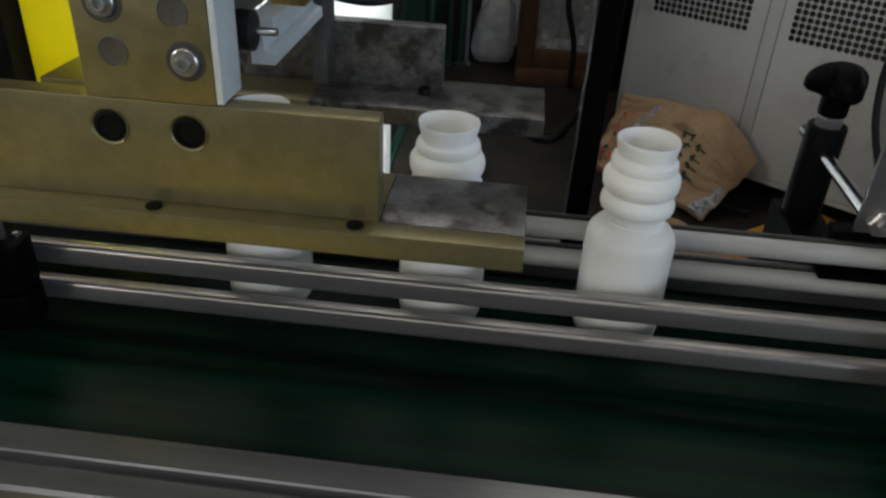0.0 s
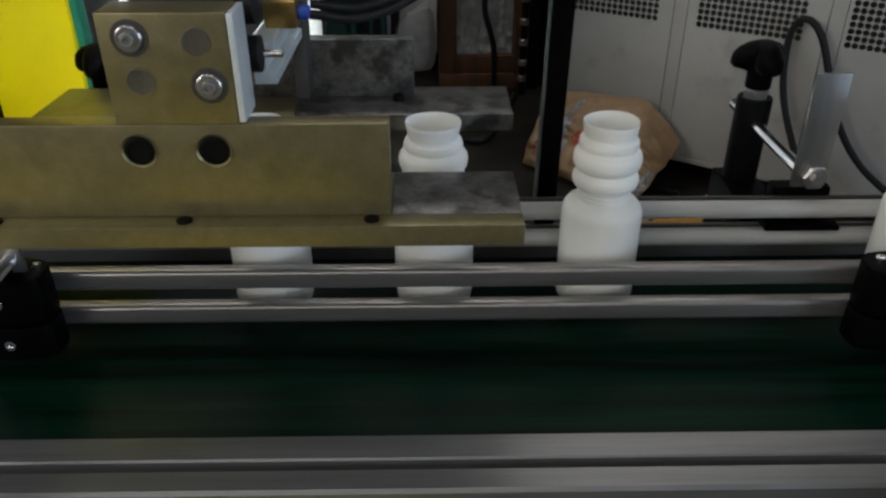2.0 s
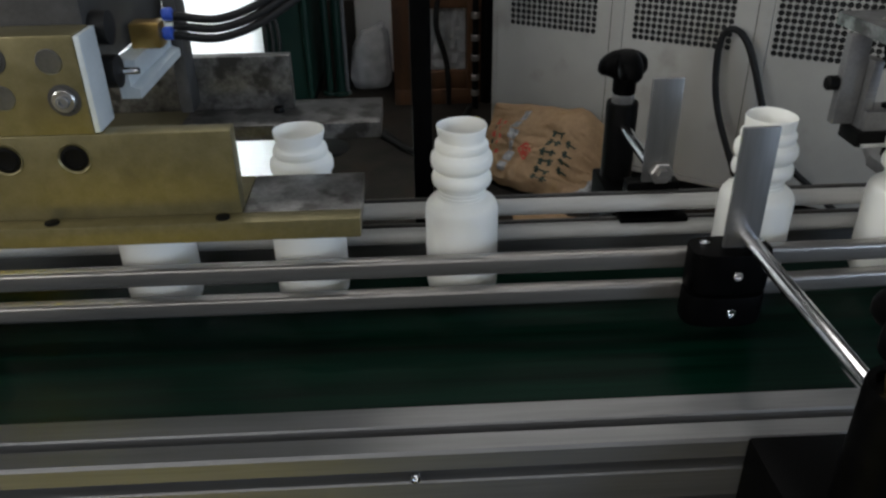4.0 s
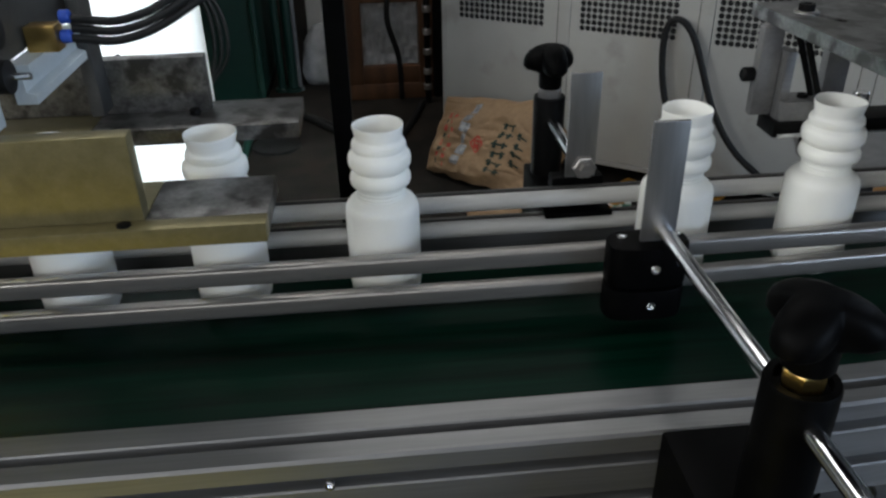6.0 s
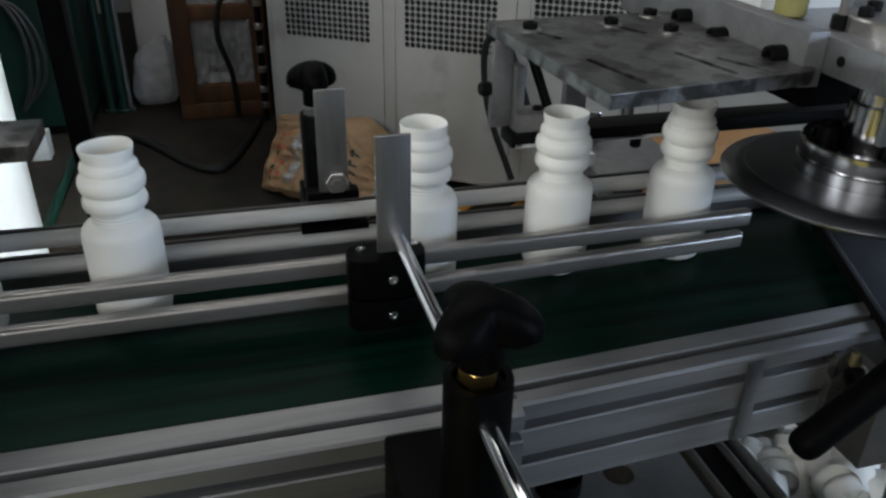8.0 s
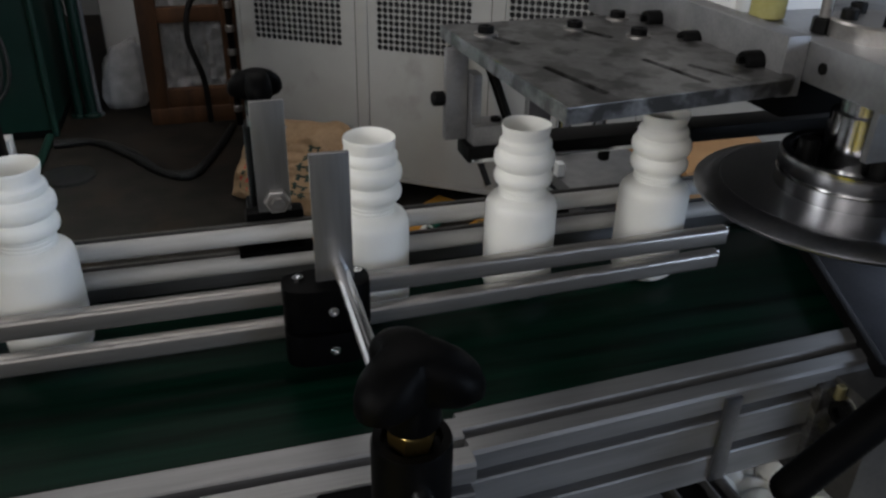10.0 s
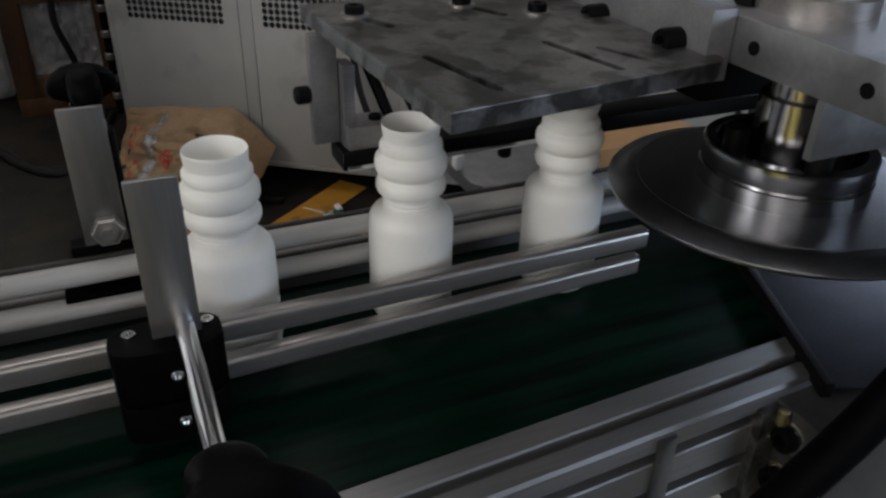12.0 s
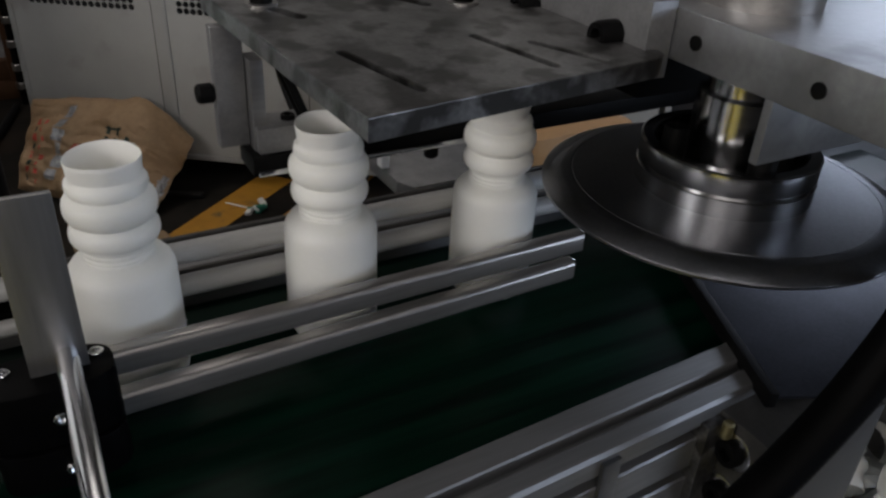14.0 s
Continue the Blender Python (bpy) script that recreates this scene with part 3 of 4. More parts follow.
# ---- cutting head ----
def plate_with_holes(outline, holes, z0, z1, chamfer=0.0):
    """A flat plate with openings through it; outline and holes are closed lists of (x, y)."""
    b = bmesh.new()
    edges = []
    for loop in [outline] + holes:
        vs = [b.verts.new((x, y, z1)) for x, y in loop]
        for k in range(len(vs)):
            edges.append(b.edges.new((vs[k], vs[(k + 1) % len(vs)])))
    bmesh.ops.triangle_fill(b, use_beauty=True, edges=edges)
    ext = bmesh.ops.extrude_face_region(b, geom=b.faces[:])
    bmesh.ops.translate(b, verts=[e for e in ext["geom"] if isinstance(e, bmesh.types.BMVert)], vec=(0, 0, z0 - z1))
    if chamfer:
        b.normal_update()
        rim = [e for e in b.edges if len(e.link_faces) == 2 and e.calc_face_angle(0) > 1.0 and abs(e.verts[0].co.z - e.verts[1].co.z) < 1e-6]
        bmesh.ops.bevel(b, geom=rim, offset=chamfer, segments=2, affect="EDGES", clamp_overlap=True)
    return b


def slot(a, c, r, n=8):
    """Outline of a long round-ended slot."""
    a, c = Vector(a), Vector(c)
    th = math.atan2(c.y - a.y, c.x - a.x)
    out = [(c.x + r * math.cos(th + u), c.y + r * math.sin(th + u)) for u in [-math.pi / 2 + math.pi * k / n for k in range(n + 1)]]
    return out + [(a.x + r * math.cos(th + u), a.y + r * math.sin(th + u)) for u in [math.pi / 2 + math.pi * k / n for k in range(n + 1)]]


def ring_points(cx, cy, r, n=24):
    return [(cx + r * math.cos(2 * math.pi * k / n), cy + r * math.sin(2 * math.pi * k / n)) for k in range(n)]


def cutter():
    c = thing("neck_cutter", (0.55, -0.08, FLOOR), "machined steel neck cutting head over the belt", "cutting machine")
    # a turned face with one fine groove, a sloping rim, and a two-tier cup hub
    face = [(0.1262, 0.8272), (0.1258, 0.8268), (0.1250, 0.8268), (0.1246, 0.8272)]
    d = part("disc", lathe([(0.02, 0.812), (0.125, 0.812), (0.147, 0.8145), (0.1497, 0.8165), (0.150, 0.8185), (0.1490, 0.8200), (0.1345, 0.8262), (0.1325, 0.8268)] + face + [(0.02, 0.8272)], (0.535, -0.081, 0), 96), DISC, c, "dull round cutting disc with a sloping rim")
    hub = part("hub", lathe([(0.0725, 0.8272), (0.0725, 0.8415), (0.0715, 0.8425), (0.0690, 0.8425), (0.0690, 0.8455), (0.0715, 0.8455), (0.0720, 0.8465), (0.0720, 0.862), (0.0705, 0.8635), (0.062, 0.8635), (0.0605, 0.862), (0.0605, 0.848), (0.033, 0.848)], (0.535, -0.081, 0), 72), HUB, c, "polished cup-shaped hub")
    for k in range(4):
        a = radians(-108 + 90 * k)
        part("bolt", hex_bolt((0.535 + 0.050 * math.cos(a), -0.081 + 0.050 * math.sin(a), 0.848), (0, 0, 1), 0.0105, 0.030), BLACKM, hub)
    part("shaft", lathe([(0.034, 0.848), (0.034, 0.905), (0.028, 0.906), (0.028, 0.945)], (0.535, -0.081, 0), 48), HUB, c)
    # top arm with its bolts and flange
    arm = part("arm", box(0.440, 1.18, -0.62, -0.073, 0.944, 0.980, 0.0015), ARM, c)
    part("arm_top_plate", box(0.441, 0.95, -0.072, 0.40, 0.944, 0.979, 0.0015), ARM, c)
    for y in (-0.110, -0.210, -0.31):
        part("hole_plug", lathe([(0.0052, 0), (0.0052, 0.001), (0.0035, 0.0012)], (0.440, y, 0.961), 20, None, pose(0, 0, 0, 0, -90)), BLACKM, arm)
    part("cross_bar", box(0.416, 0.4395, -0.088, 0.30, 0.930, 0.985, 0.0015), GREY, c)
    for y, z in ((-0.055, 0.955), (0.048, 0.950), (0.125, 0.955)):
        part("bolt", hex_bolt((0.416, y, z), (-1, 0, 0), 0.0105, 0.018), BLACKM, c)
    fl = part("flange", lathe([(0.046, 0.980), (0.046, 0.994), (0.044, 0.996), (0.02, 0.996)], (0.513, -0.090, 0), 48), STEEL, c)
    for k in range(5):
        a = radians(20 + 72 * k)
        part("bolt", hex_bolt((0.513 + 0.033 * math.cos(a), -0.090 + 0.033 * math.sin(a), 0.996), (0, 0, 1), 0.0075, 0.009), BLACKM, fl)
    st = part("stud", rod((0.474, -0.060, 0.980), (0.474, -0.060, 1.030), 0.0055), STEEL, c)
    part("stud_nut", lathe([(0.011, 0.980), (0.011, 0.992), (0.009, 0.994)], (0.474, -0.060, 0), 6), BLACKM, st)
    part("block", box(0.4415, 0.76, -0.181, -0.174, 0.900, 0.9438, 0.0012), ARM, c)
    part("motor_housing", box(0.50, 0.72, 0.00, 0.16, 0.875, 0.9438, 0.004), BLACKM, c)
    part("spacer", box(0.430, 0.470, 0.03, 0.085, 0.893, 0.9438, 0.001), GREY, c)
    # slotted table plate
    corner = [(0.409 + 0.018 * math.cos(u), -0.088 + 0.018 * math.sin(u)) for u in [-1.45 + 1.5 * k / 6 for k in range(7)]]
    holes = [slot((0.218, -0.024), (0.235, -0.104), 0.0036), slot((0.320, -0.018), (0.336, -0.094), 0.0036), slot((0.352, -0.045), (0.374, -0.098), 0.0034),
             slot((0.212, 0.092), (0.222, 0.066), 0.005), slot((0.316, 0.098), (0.328, 0.072), 0.005)]
    tab = part("table_plate", plate_with_holes([(0.172, 0.160), (0.188, -0.135)] + corner + [(0.4155, 0.0), (0.4155, 0.175)], holes, 0.938, 0.952, 0.0013), PLATE, c, "scratched slotted steel plate", smooth=False)
    for x, y in ((0.206, 0.108), (0.308, 0.113), (0.360, 0.068), (0.378, 0.150)):
        part("washer", lathe([(0.0125, 0.952), (0.0125, 0.954), (0.006, 0.9542)], (x, y, 0), 24), STEEL, tab)
        part("bolt", hex_bolt((x, y, 0.954), (0, 0, 1), 0.0085, 0.007), BLACKM, tab)
    # hanging brackets and the slide bars under the table
    br = part("hanging_bracket", box(0.166, 0.190, 0.112, 0.124, 0.838, 0.937, 0.001), GREY, c)
    part("knob", rod((0.166, 0.118, 0.884), (0.152, 0.118, 0.884), 0.008), BLACKM, br)
    part("angle", box(0.191, 0.202, 0.100, 0.124, 0.832, 0.912, 0.001), ALU, br)
    part("foot", box(0.192, 0.240, 0.092, 0.126, 0.836, 0.858, 0.001), GREY, br)
    part("foot_screw", hex_bolt((0.222, 0.108, 0.858), (0, 0, 1), 0.006, 0.004), BLACKM, br)
    part("hanging_bracket", box(0.300, 0.330, 0.200, 0.215, 0.80, 0.937, 0.001), GREY, c)
    part("slide_bar", box(0.185, 0.70, 0.088, 0.128, 0.819, 0.836, 0.001), BLACKM, c, "flat black slide bar")
    part("slide_edge", rod((0.188, 0.086, 0.822), (0.44, 0.086, 0.822), 0.0028), CHROME, c)
    for y in (0.10, 0.118):
        part("link_rod", rod((0.205, y, 0.937), (0.235, y - 0.005, 0.858), 0.0035), BLACKM, c)
    for x, y, z in ((0.235, 0.105, 0.819), (0.36, 0.11, 0.819)):
        part("under_bolt", rod((x, y, z), (x, y, z - 0.02), 0.007), BLACKM, c)
    # the post that carries it, behind the belt
    part("column", box(1.0, 1.15, -0.28, -0.10, FLOOR, 0.9438, 0.004), GREY, c)
    bp = part("base_plate", prism([(0.445, 0.470), (0.430, 0.440), (0.432, 0.330), (0.445, 0.305), (0.60, 0.305), (0.60, 0.56), (0.48, 0.56)], 0.640, 0.660, 0.002), GREY, c)
    for x, y in ((0.480, 0.47), (0.56, 0.50)):
        part("pillar", rod((x, y, 0.660), (x, y, 0.72), 0.013), CHROME, bp)
    part("base_leg", box(0.51, 0.57, 0.42, 0.48, FLOOR, 0.64, 0.003), GREY, c)
    part("switch", box(0.428, 0.440, 0.368, 0.384, 0.661, 0.683, 0.002), WHITEP, bp, "small white sensor")
    return c


cutter()

lb = thing("control_box", (0.50, 0.12, 0.979), "pale label box standing on the cutter arm", "control box")
part("case", box(0.446, 0.56, 0.035, 0.20, 0.979, 1.06, 0.002), WHITEP, lb)
for k, (w, h) in enumerate(((0.009, 0.016), (0.009, 0.016), (0.010, 0.004), (0.009, 0.016), (0.009, 0.016), (0.004, 0.016))):
    y = 0.045 + 0.014 * k
    part("label_bar", box(0.4445, 0.4459, y, y + w, 0.998 - h / 2, 0.998 + h / 2), BLACK, lb, "black lettering bar")
fb = thing("fluid_bottle", (0.462, 0.005, 0.979), "small clear filter bowl with yellow fluid", "filter bowl")
part("bowl", lathe([(0.012, 0.979), (0.017, 0.982), (0.017, 1.004)], (0.462, 0.005, 0), 24), FLUID, fb)
part("cap", lathe([(0.018, 1.004), (0.018, 1.04), (0.012, 1.044)], (0.462, 0.005, 0), 24), FILM, fb)

# ---- outfeed chute, lever and things under the belt ----
ch = thing("outfeed_chute", (0.85, -0.1, FLOOR), "bent stainless sheet chute at the conveyor end", "chute")
CHM = Matrix.Translation((0.578, -0.065, 0.690)) @ Matrix.Rotation(radians(1.5), 4, "Y") @ Matrix.Rotation(radians(-23), 4, "Z")
part("sheet", box(0.0, 0.55, -0.15, 0.20, -0.003, 0.0, 0.001, m=CHM), SHEET, ch)
part("lip", box(-0.009, 0.0, -0.15, 0.20, -0.012, 0.003, 0.001, m=CHM), BLACKM, ch, "dark folded lip")
part("support", box(0.80, 0.84, -0.12, -0.08, FLOOR, 0.64, 0.002), ALU, ch)
mb = thing("belt_tensioner", (0.53, -0.20, 0.545), "grey bearing block bolted to the conveyor end", "bearing block")
part("body", box(0.485, 0.62, -0.236, -0.158, 0.545, 0.672, 0.002), CAST, mb)
part("end_plate", box(0.462, 0.4845, -0.190, -0.160, 0.550, 0.668, 0.0015), PLATE, mb)
for z in (0.646, 0.598):
    part("bolt", hex_bolt((0.485, -0.203, z), (-1, 0, 0), 0.012, 0.012), BLACKM, mb)
    part("washer", lathe([(0.017, 0), (0.017, 0.002), (0.013, 0.003)], (0.485, -0.203, z), 24, None, pose(0, 0, 0, 0, -90)), CHROME, mb)
part("spring", rod((0.480, -0.194, 0.655), (0.480, -0.194, 0.6715), 0.005), JAW, mb)

hs = thing("ribbed_hose", (0.56, -0.262, 0.88), "thick black ribbed rubber hose hanging from the cutting head", "hose")
bez = [Vector(p) for p in ((0.366, -0.262, 0.620), (0.430, -0.262, 0.674), (0.479, -0.262, 0.716), (0.515, -0.262, 0.757), (0.545, -0.262, 0.810), (0.563, -0.262, 0.882))]
hb = bmesh.new()
rings = []
steps = 150
for k in range(steps + 1):
    f = k / steps * (len(bez) - 1)
    i = min(int(f), len(bez) - 2)
    p0, p1, p2, p3 = bez[max(i - 1, 0)], bez[i], bez[i + 1], bez[min(i + 2, len(bez) - 1)]
    w = f - i
    p = 0.5 * (2 * p1 + (p2 - p0) * w + (2 * p0 - 5 * p1 + 4 * p2 - p3) * w * w + (3 * p1 - p0 - 3 * p2 + p3) * w ** 3)
    d = ((p2 - p0) + 2 * (2 * p0 - 5 * p1 + 4 * p2 - p3) * w + 3 * (3 * p1 - p0 - 3 * p2 + p3) * w * w).normalized()
    side = Vector((0, 1, 0))
    up = d.cross(side)
    rr = 0.0165 + (0.0005 if k % 2 == 0 else 0.0)
    rr *= min(1.0, math.sqrt(max(0.02, 1 - (1 - min(1, k / 8)) ** 2)))
    rings.append([hb.verts.new(p + rr * (math.cos(u) * side + math.sin(u) * up)) for u in [2 * math.pi * m / 20 for m in range(20)]])
for lo, hi in zip(rings, rings[1:]):
    for m in range(20):
        hb.faces.new((lo[m], lo[(m + 1) % 20], hi[(m + 1) % 20], hi[m]))
hb.faces.new(rings[0][::-1])
hb.faces.new(rings[-1])
part("tube", hb, BLACK, hs)
part("collar", rod((0.5615, -0.262, 0.870), (0.563, -0.262, 0.880), 0.021), BLACKM, hs)

tr = thing("drip_tray", (0.30, -0.03, FLOOR), "grey sheet tray with a round hole under the conveyor", "tray")
part("sheet", plate_with_holes([(0.08, -0.42), (0.41, -0.42), (0.415, 0.05), (0.08, 0.05)], [ring_points(0.315, -0.046, 0.021)], 0.396, 0.400), ARM, tr, smooth=False)
part("cup", lathe([(0.030, 0.400), (0.030, 0.425), (0.027, 0.425), (0.026, 0.402)], (0.226, -0.05, 0), 28), BLACK, tr)
for x in (0.10, 0.39):
    for y in (-0.40, 0.03):
        part("leg", box(x - 0.012, x + 0.012, y - 0.012, y + 0.012, FLOOR, 0.396, 0.001), ALU, tr)
ra = thing("slotted_rail", (0.45, -0.05, FLOOR), "dark steel rail with channel beside the tray", "steel rail")
part("channel", box(0.440, 0.476, -0.45, 0.06, 0.36, 0.392, 0.002), BLACKM, ra)
part("flange", box(0.432, 0.436, -0.45, 0.06, 0.36, 0.402, 0.001), ALU, ra)
part("flange", box(0.480, 0.484, -0.45, 0.06, 0.36, 0.402, 0.001), ALU, ra)
part("foot", box(0.440, 0.476, -0.06, 0.04, FLOOR, 0.36, 0.002), BLACKM, ra)
bn = thing("scrap_bin", (0.73, -0.15, FLOOR), "open grey metal bin full of white trimmings", "bin")
for a4 in ((0.500, 0.506, -0.50, 0.10), (0.99, 0.996, -0.50, 0.10), (0.506, 0.99, -0.50, -0.494), (0.506, 0.99, 0.094, 0.10)):
    part("side", box(*a4, FLOOR, 0.405, 0.001), ALU, bn)
part("bottom", box(0.506, 0.99, -0.494, 0.094, FLOOR, FLOOR + 0.006), ALU, bn)

# trimmed necks heaped in the bin
rnd = random.Random(4)
NECK = [(0.027, 0.0), (0.0275, 0.004), (0.0300, 0.010), (0.0330, 0.016), (0.0322, 0.021), (0.0275, 0.028), (0.0330, 0.037), (0.0330, 0.044), (0.0270, 0.052), (0.0265, 0.060), (0.0276, 0.075), (0.0262, 0.0755), (0.0250, 0.060), (0.0245, 0.030)]
nk = lathe(NECK, (0, 0, 0), 24, cap=False)
neck = new("bottle_neck", finish(nk, "bottle_neck", HDPE, angle=60))
tagged(neck, "white trimmed plastic bottle neck in the scrap bin", "bottle neck", "trimmings in the bin")
heap = [(0.55 + 0.068 * i + rnd.uniform(-0.012, 0.012), -0.44 + 0.072 * j + rnd.uniform(-0.012, 0.012), 0.30 + 0.03 * (l) + rnd.uniform(0, 0.05), rnd.uniform(0, 360), rnd.uniform(40, 130), rnd.uniform(0, 360)) for l in range(2) for i in range(7) for j in range(7)]
neck.matrix_basis = pose(*heap[0])
for h in heap[1:]:
    copy_thing(neck, pose(*h))
hp = bmesh.new()
bmesh.ops.create_grid(hp, x_segments=30, y_segments=30, size=0.5)
for v in hp.verts:
    v.co = Vector((0.748 + v.co.x * 0.48, -0.20 + v.co.y * 0.585, 0.30 + 0.05 * noise.noise(v.co * 9) + 0.02 * noise.noise(v.co * 30)))
solo("trimmings", hp, HDPE, "heap of white plastic trimmings filling the bin", "trimmings", kind="stuff")

# ---- background ----
CD = Vector((0.8264, -0.5631, 0))
CM = Matrix.Translation((0.465, 2.217, 0)) @ Matrix.Rotation(math.atan2(CD.y, CD.x), 4, "Z")
ORIGIN_CAB = (0.9, 2.2, FLOOR)


def grille_panel(s0, s1, z0, z1, g0, g1, gz0, gz1, pitch):
    """A sheet door with a field of round holes punched through it."""
    b = bmesh.new()
    def quad(a0, a1, c0, c1):
        b.faces.new([b.verts.new(p) for p in ((a0, 0, c0), (a1, 0, c0), (a1, 0, c1), (a0, 0, c1))])
    nx, nz = round((g1 - g0) / pitch), round((gz1 - gz0) / pitch)
    px, pz = (g1 - g0) / nx, (gz1 - gz0) / nz
    quad(s0, s1, z0, gz0)
    quad(s0, s1, gz1, z1)
    quad(s0, g0, gz0, gz1)
    quad(g1, s1, gz0, gz1)
    r = 0.482 * min(px, pz)
    corner = [(1, 1), (-1, 1), (-1, -1), (1, -1)]
    for i in range(nx):
        for j in range(nz):
            cx, cz = g0 + (i + 0.5) * px, gz0 + (j + 0.5) * pz
            ring = [b.verts.new((cx + r * math.cos(math.pi / 8 + math.pi / 4 * k), 0, cz + r * math.sin(math.pi / 8 + math.pi / 4 * k))) for k in range(8)]
            back = [b.verts.new((v.co.x, 0.003, v.co.z)) for v in ring]
            cs = [b.verts.new((cx + u * px / 2, 0, cz + w * pz / 2)) for u, w in corner]
            for k in range(4):
                b.faces.new((cs[k], ring[2 * k], ring[(2 * k + 1) % 8]))
                b.faces.new((cs[k], ring[(2 * k + 1) % 8], ring[(2 * k + 2) % 8], cs[(k + 1) % 4]))
            for k in range(8):
                b.faces.new((ring[k], back[k], back[(k + 1) % 8], ring[(k + 1) % 8]))
    bmesh.ops.transform(b, matrix=CM, verts=b.verts)
    return b


def cabinet():
    cab = thing("machine_cabinet", ORIGIN_CAB, "cream sheet-metal machine cabinet with perforated grilles", "cabinet")
    # open-fronted body: sides, back, roof, floor pan
    part("side", box(-0.510, -0.490, 0.002, 0.90, -0.085, 1.5, 0.001, m=CM), CREAM, cab)
    part("side", box(1.68, 1.70, 0.002, 0.90, -0.085, 1.5, 0.001, m=CM), CREAM, cab)
    # near-black back and inner sheet put the inside's shade into colour
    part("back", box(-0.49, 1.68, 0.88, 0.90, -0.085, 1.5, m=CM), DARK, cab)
    part("shade_sheet", box(-0.49, 1.68, 0.10, 0.11, -0.085, 1.5, m=CM), DARK, cab)
    part("roof", box(-0.51, 1.70, 0.0, 0.90, 1.5, 1.52, m=CM), CREAM, cab)
    part("floor_pan", box(-0.49, 1.68, 0.02, 0.88, -0.105, -0.085, m=CM), CREAM, cab)
    part("plinth_rail", box(-0.510, 1.70, -0.004, 0.03, -0.105, -0.087, 0.002, m=CM), CREAM, cab)
    for a0, a1, g0, g1 in ((-0.488, -0.014, -0.430, -0.068), (0.038, 0.500, 0.072, 0.430), (0.552, 1.03, 0.562, 0.92), (1.08, 1.66, 1.12, 1.56)):
        part("door", grille_panel(a0, a1, -0.084, 1.49, g0, g1, 0.410, 0.902, 0.0225), CREAM, cab, smooth=False)
    for a0, a1 in ((-0.0115, 0.0355), (0.5025, 0.5495), (1.0325, 1.0775)):
        part("mullion", box(a0, a1, -0.002, 0.03, -0.084, 1.49, 0.002, m=CM), CREAM, cab)
    for s0 in (-0.40, 0.6, 1.5):
        for d0 in (0.10, 0.75):
            part("foot", box(s0, s0 + 0.08, d0, d0 + 0.08, FLOOR, -0.105, 0.002, m=CM), BLACKM, cab)
    # the cable that loops out of the grille
    pts = [(0.545, -0.10, -0.02), (0.425, -0.04, 0.22), (0.398, -0.035, 0.42), (0.432, -0.04, 0.495), (0.500, -0.04, 0.44), (0.60, -0.05, 0.20), (0.70, -0.06, 0.06), (0.83, -0.08, -0.03), (1.0, -0.12, -0.15)]
    part("cable", tube_path([CM @ Vector(p) for p in pts], 0.012), RUBBER, cab, "thick black looped cable")
    return cab


cabinet()

pb = box(-0.303, -0.280, 0.175, 0.203, 0.684, 1.9, 0.002)
for v in pb.verts:
    v.co.y -= 0.10 * (v.co.z - 0.684)
solo("support_post", pb, BLACK, "black square steel post leaning over the conveyor side", "post")


def white_cabinet():
    w = thing("white_machine_cabinet", (-1.5, 2.0, FLOOR), "glossy white machine cabinet with green stripe and handle", "cabinet")
    r = 0.10
    edge = [(-0.742 - r + r * math.cos(u), 1.6 + r + r * math.sin(u)) for u in [-math.pi / 2 + math.pi / 2 * k / 8 for k in range(9)]]
    part("corner_panel", prism([(-1.055, 1.6)] + edge + [(-0.742, 1.71), (-1.055, 1.71)], FLOOR, 1.7), WHITEP, w)
    part("rear_body", box(-1.85, -1.05, 1.712, 2.5, FLOOR, 1.7, 0.003), WHITEP, w)
    part("door", box(-1.85, -1.064, 1.6, 1.71, FLOOR + 0.02, 1.7, 0.003), WHITEP, w)
    part("gasket", box(-1.0638, -1.0552, 1.61, 1.70, FLOOR, 1.7), GREENP, w, "green door gasket")
    h = part("handle", box(-0.973, -0.962, 1.584, 1.5995, 0.437, 0.548, 0.003), BLACK, w, "slim black handle")
    part("latch", box(-0.974, -0.961, 1.582, 1.5995, 0.462, 0.474, 0.002), CHROME, h)
    b = bmesh.new()
    front = [b.verts.new(p) for p in ((-1.066, 1.597, 0.376), (-1.066, 1.597, 0.487), (-1.80, 1.597, 0.08), (-1.80, 1.597, -0.19 + 0.05))]
    back = [b.verts.new((v.co.x, 1.5995, v.co.z)) for v in front]
    b.faces.new(front)
    for k in range(4):
        b.faces.new((front[k], front[(k + 1) % 4], back[(k + 1) % 4], back[k]))
    part("stripe", b, GREENP, w, "slanting green stripe", smooth=False)


white_cabinet()


def yellow_machine():
    y = thing("yellow_machine", (-1.3, 0.1, FLOOR), "bright yellow machine frame straddling the conveyor", "machine frame")
    part("far_panel", prism([(-0.985, 0.36), (-0.868, 0.36), (-0.868, 0.395), (-0.985, 0.395)], FLOOR, 1.25, 0.004), YELLOW, y)
    part("panel_edge", box(-0.867, -0.858, 0.365, 0.39, FLOOR, 1.25, 0.002), GREENP, y, "green edge strip")
    part("far_housing", box(-1.9, -0.99, 0.33, 0.85, FLOOR, 1.15, 0.004), BLACKM, y)
    part("near_panel", box(-1.75, -1.15, -0.495, -0.30, FLOOR, 0.80, 0.01), YELLOW, y)
    part("near_base", box(-1.75, -0.44, -1.15, -0.42, FLOOR, 0.40, 0.01), YELLOW, y)
    part("slide_head", box(-1.40, -1.22, -0.13, 0.329, 0.80, 1.12, 0.004), BLACKM, y)


yellow_machine()


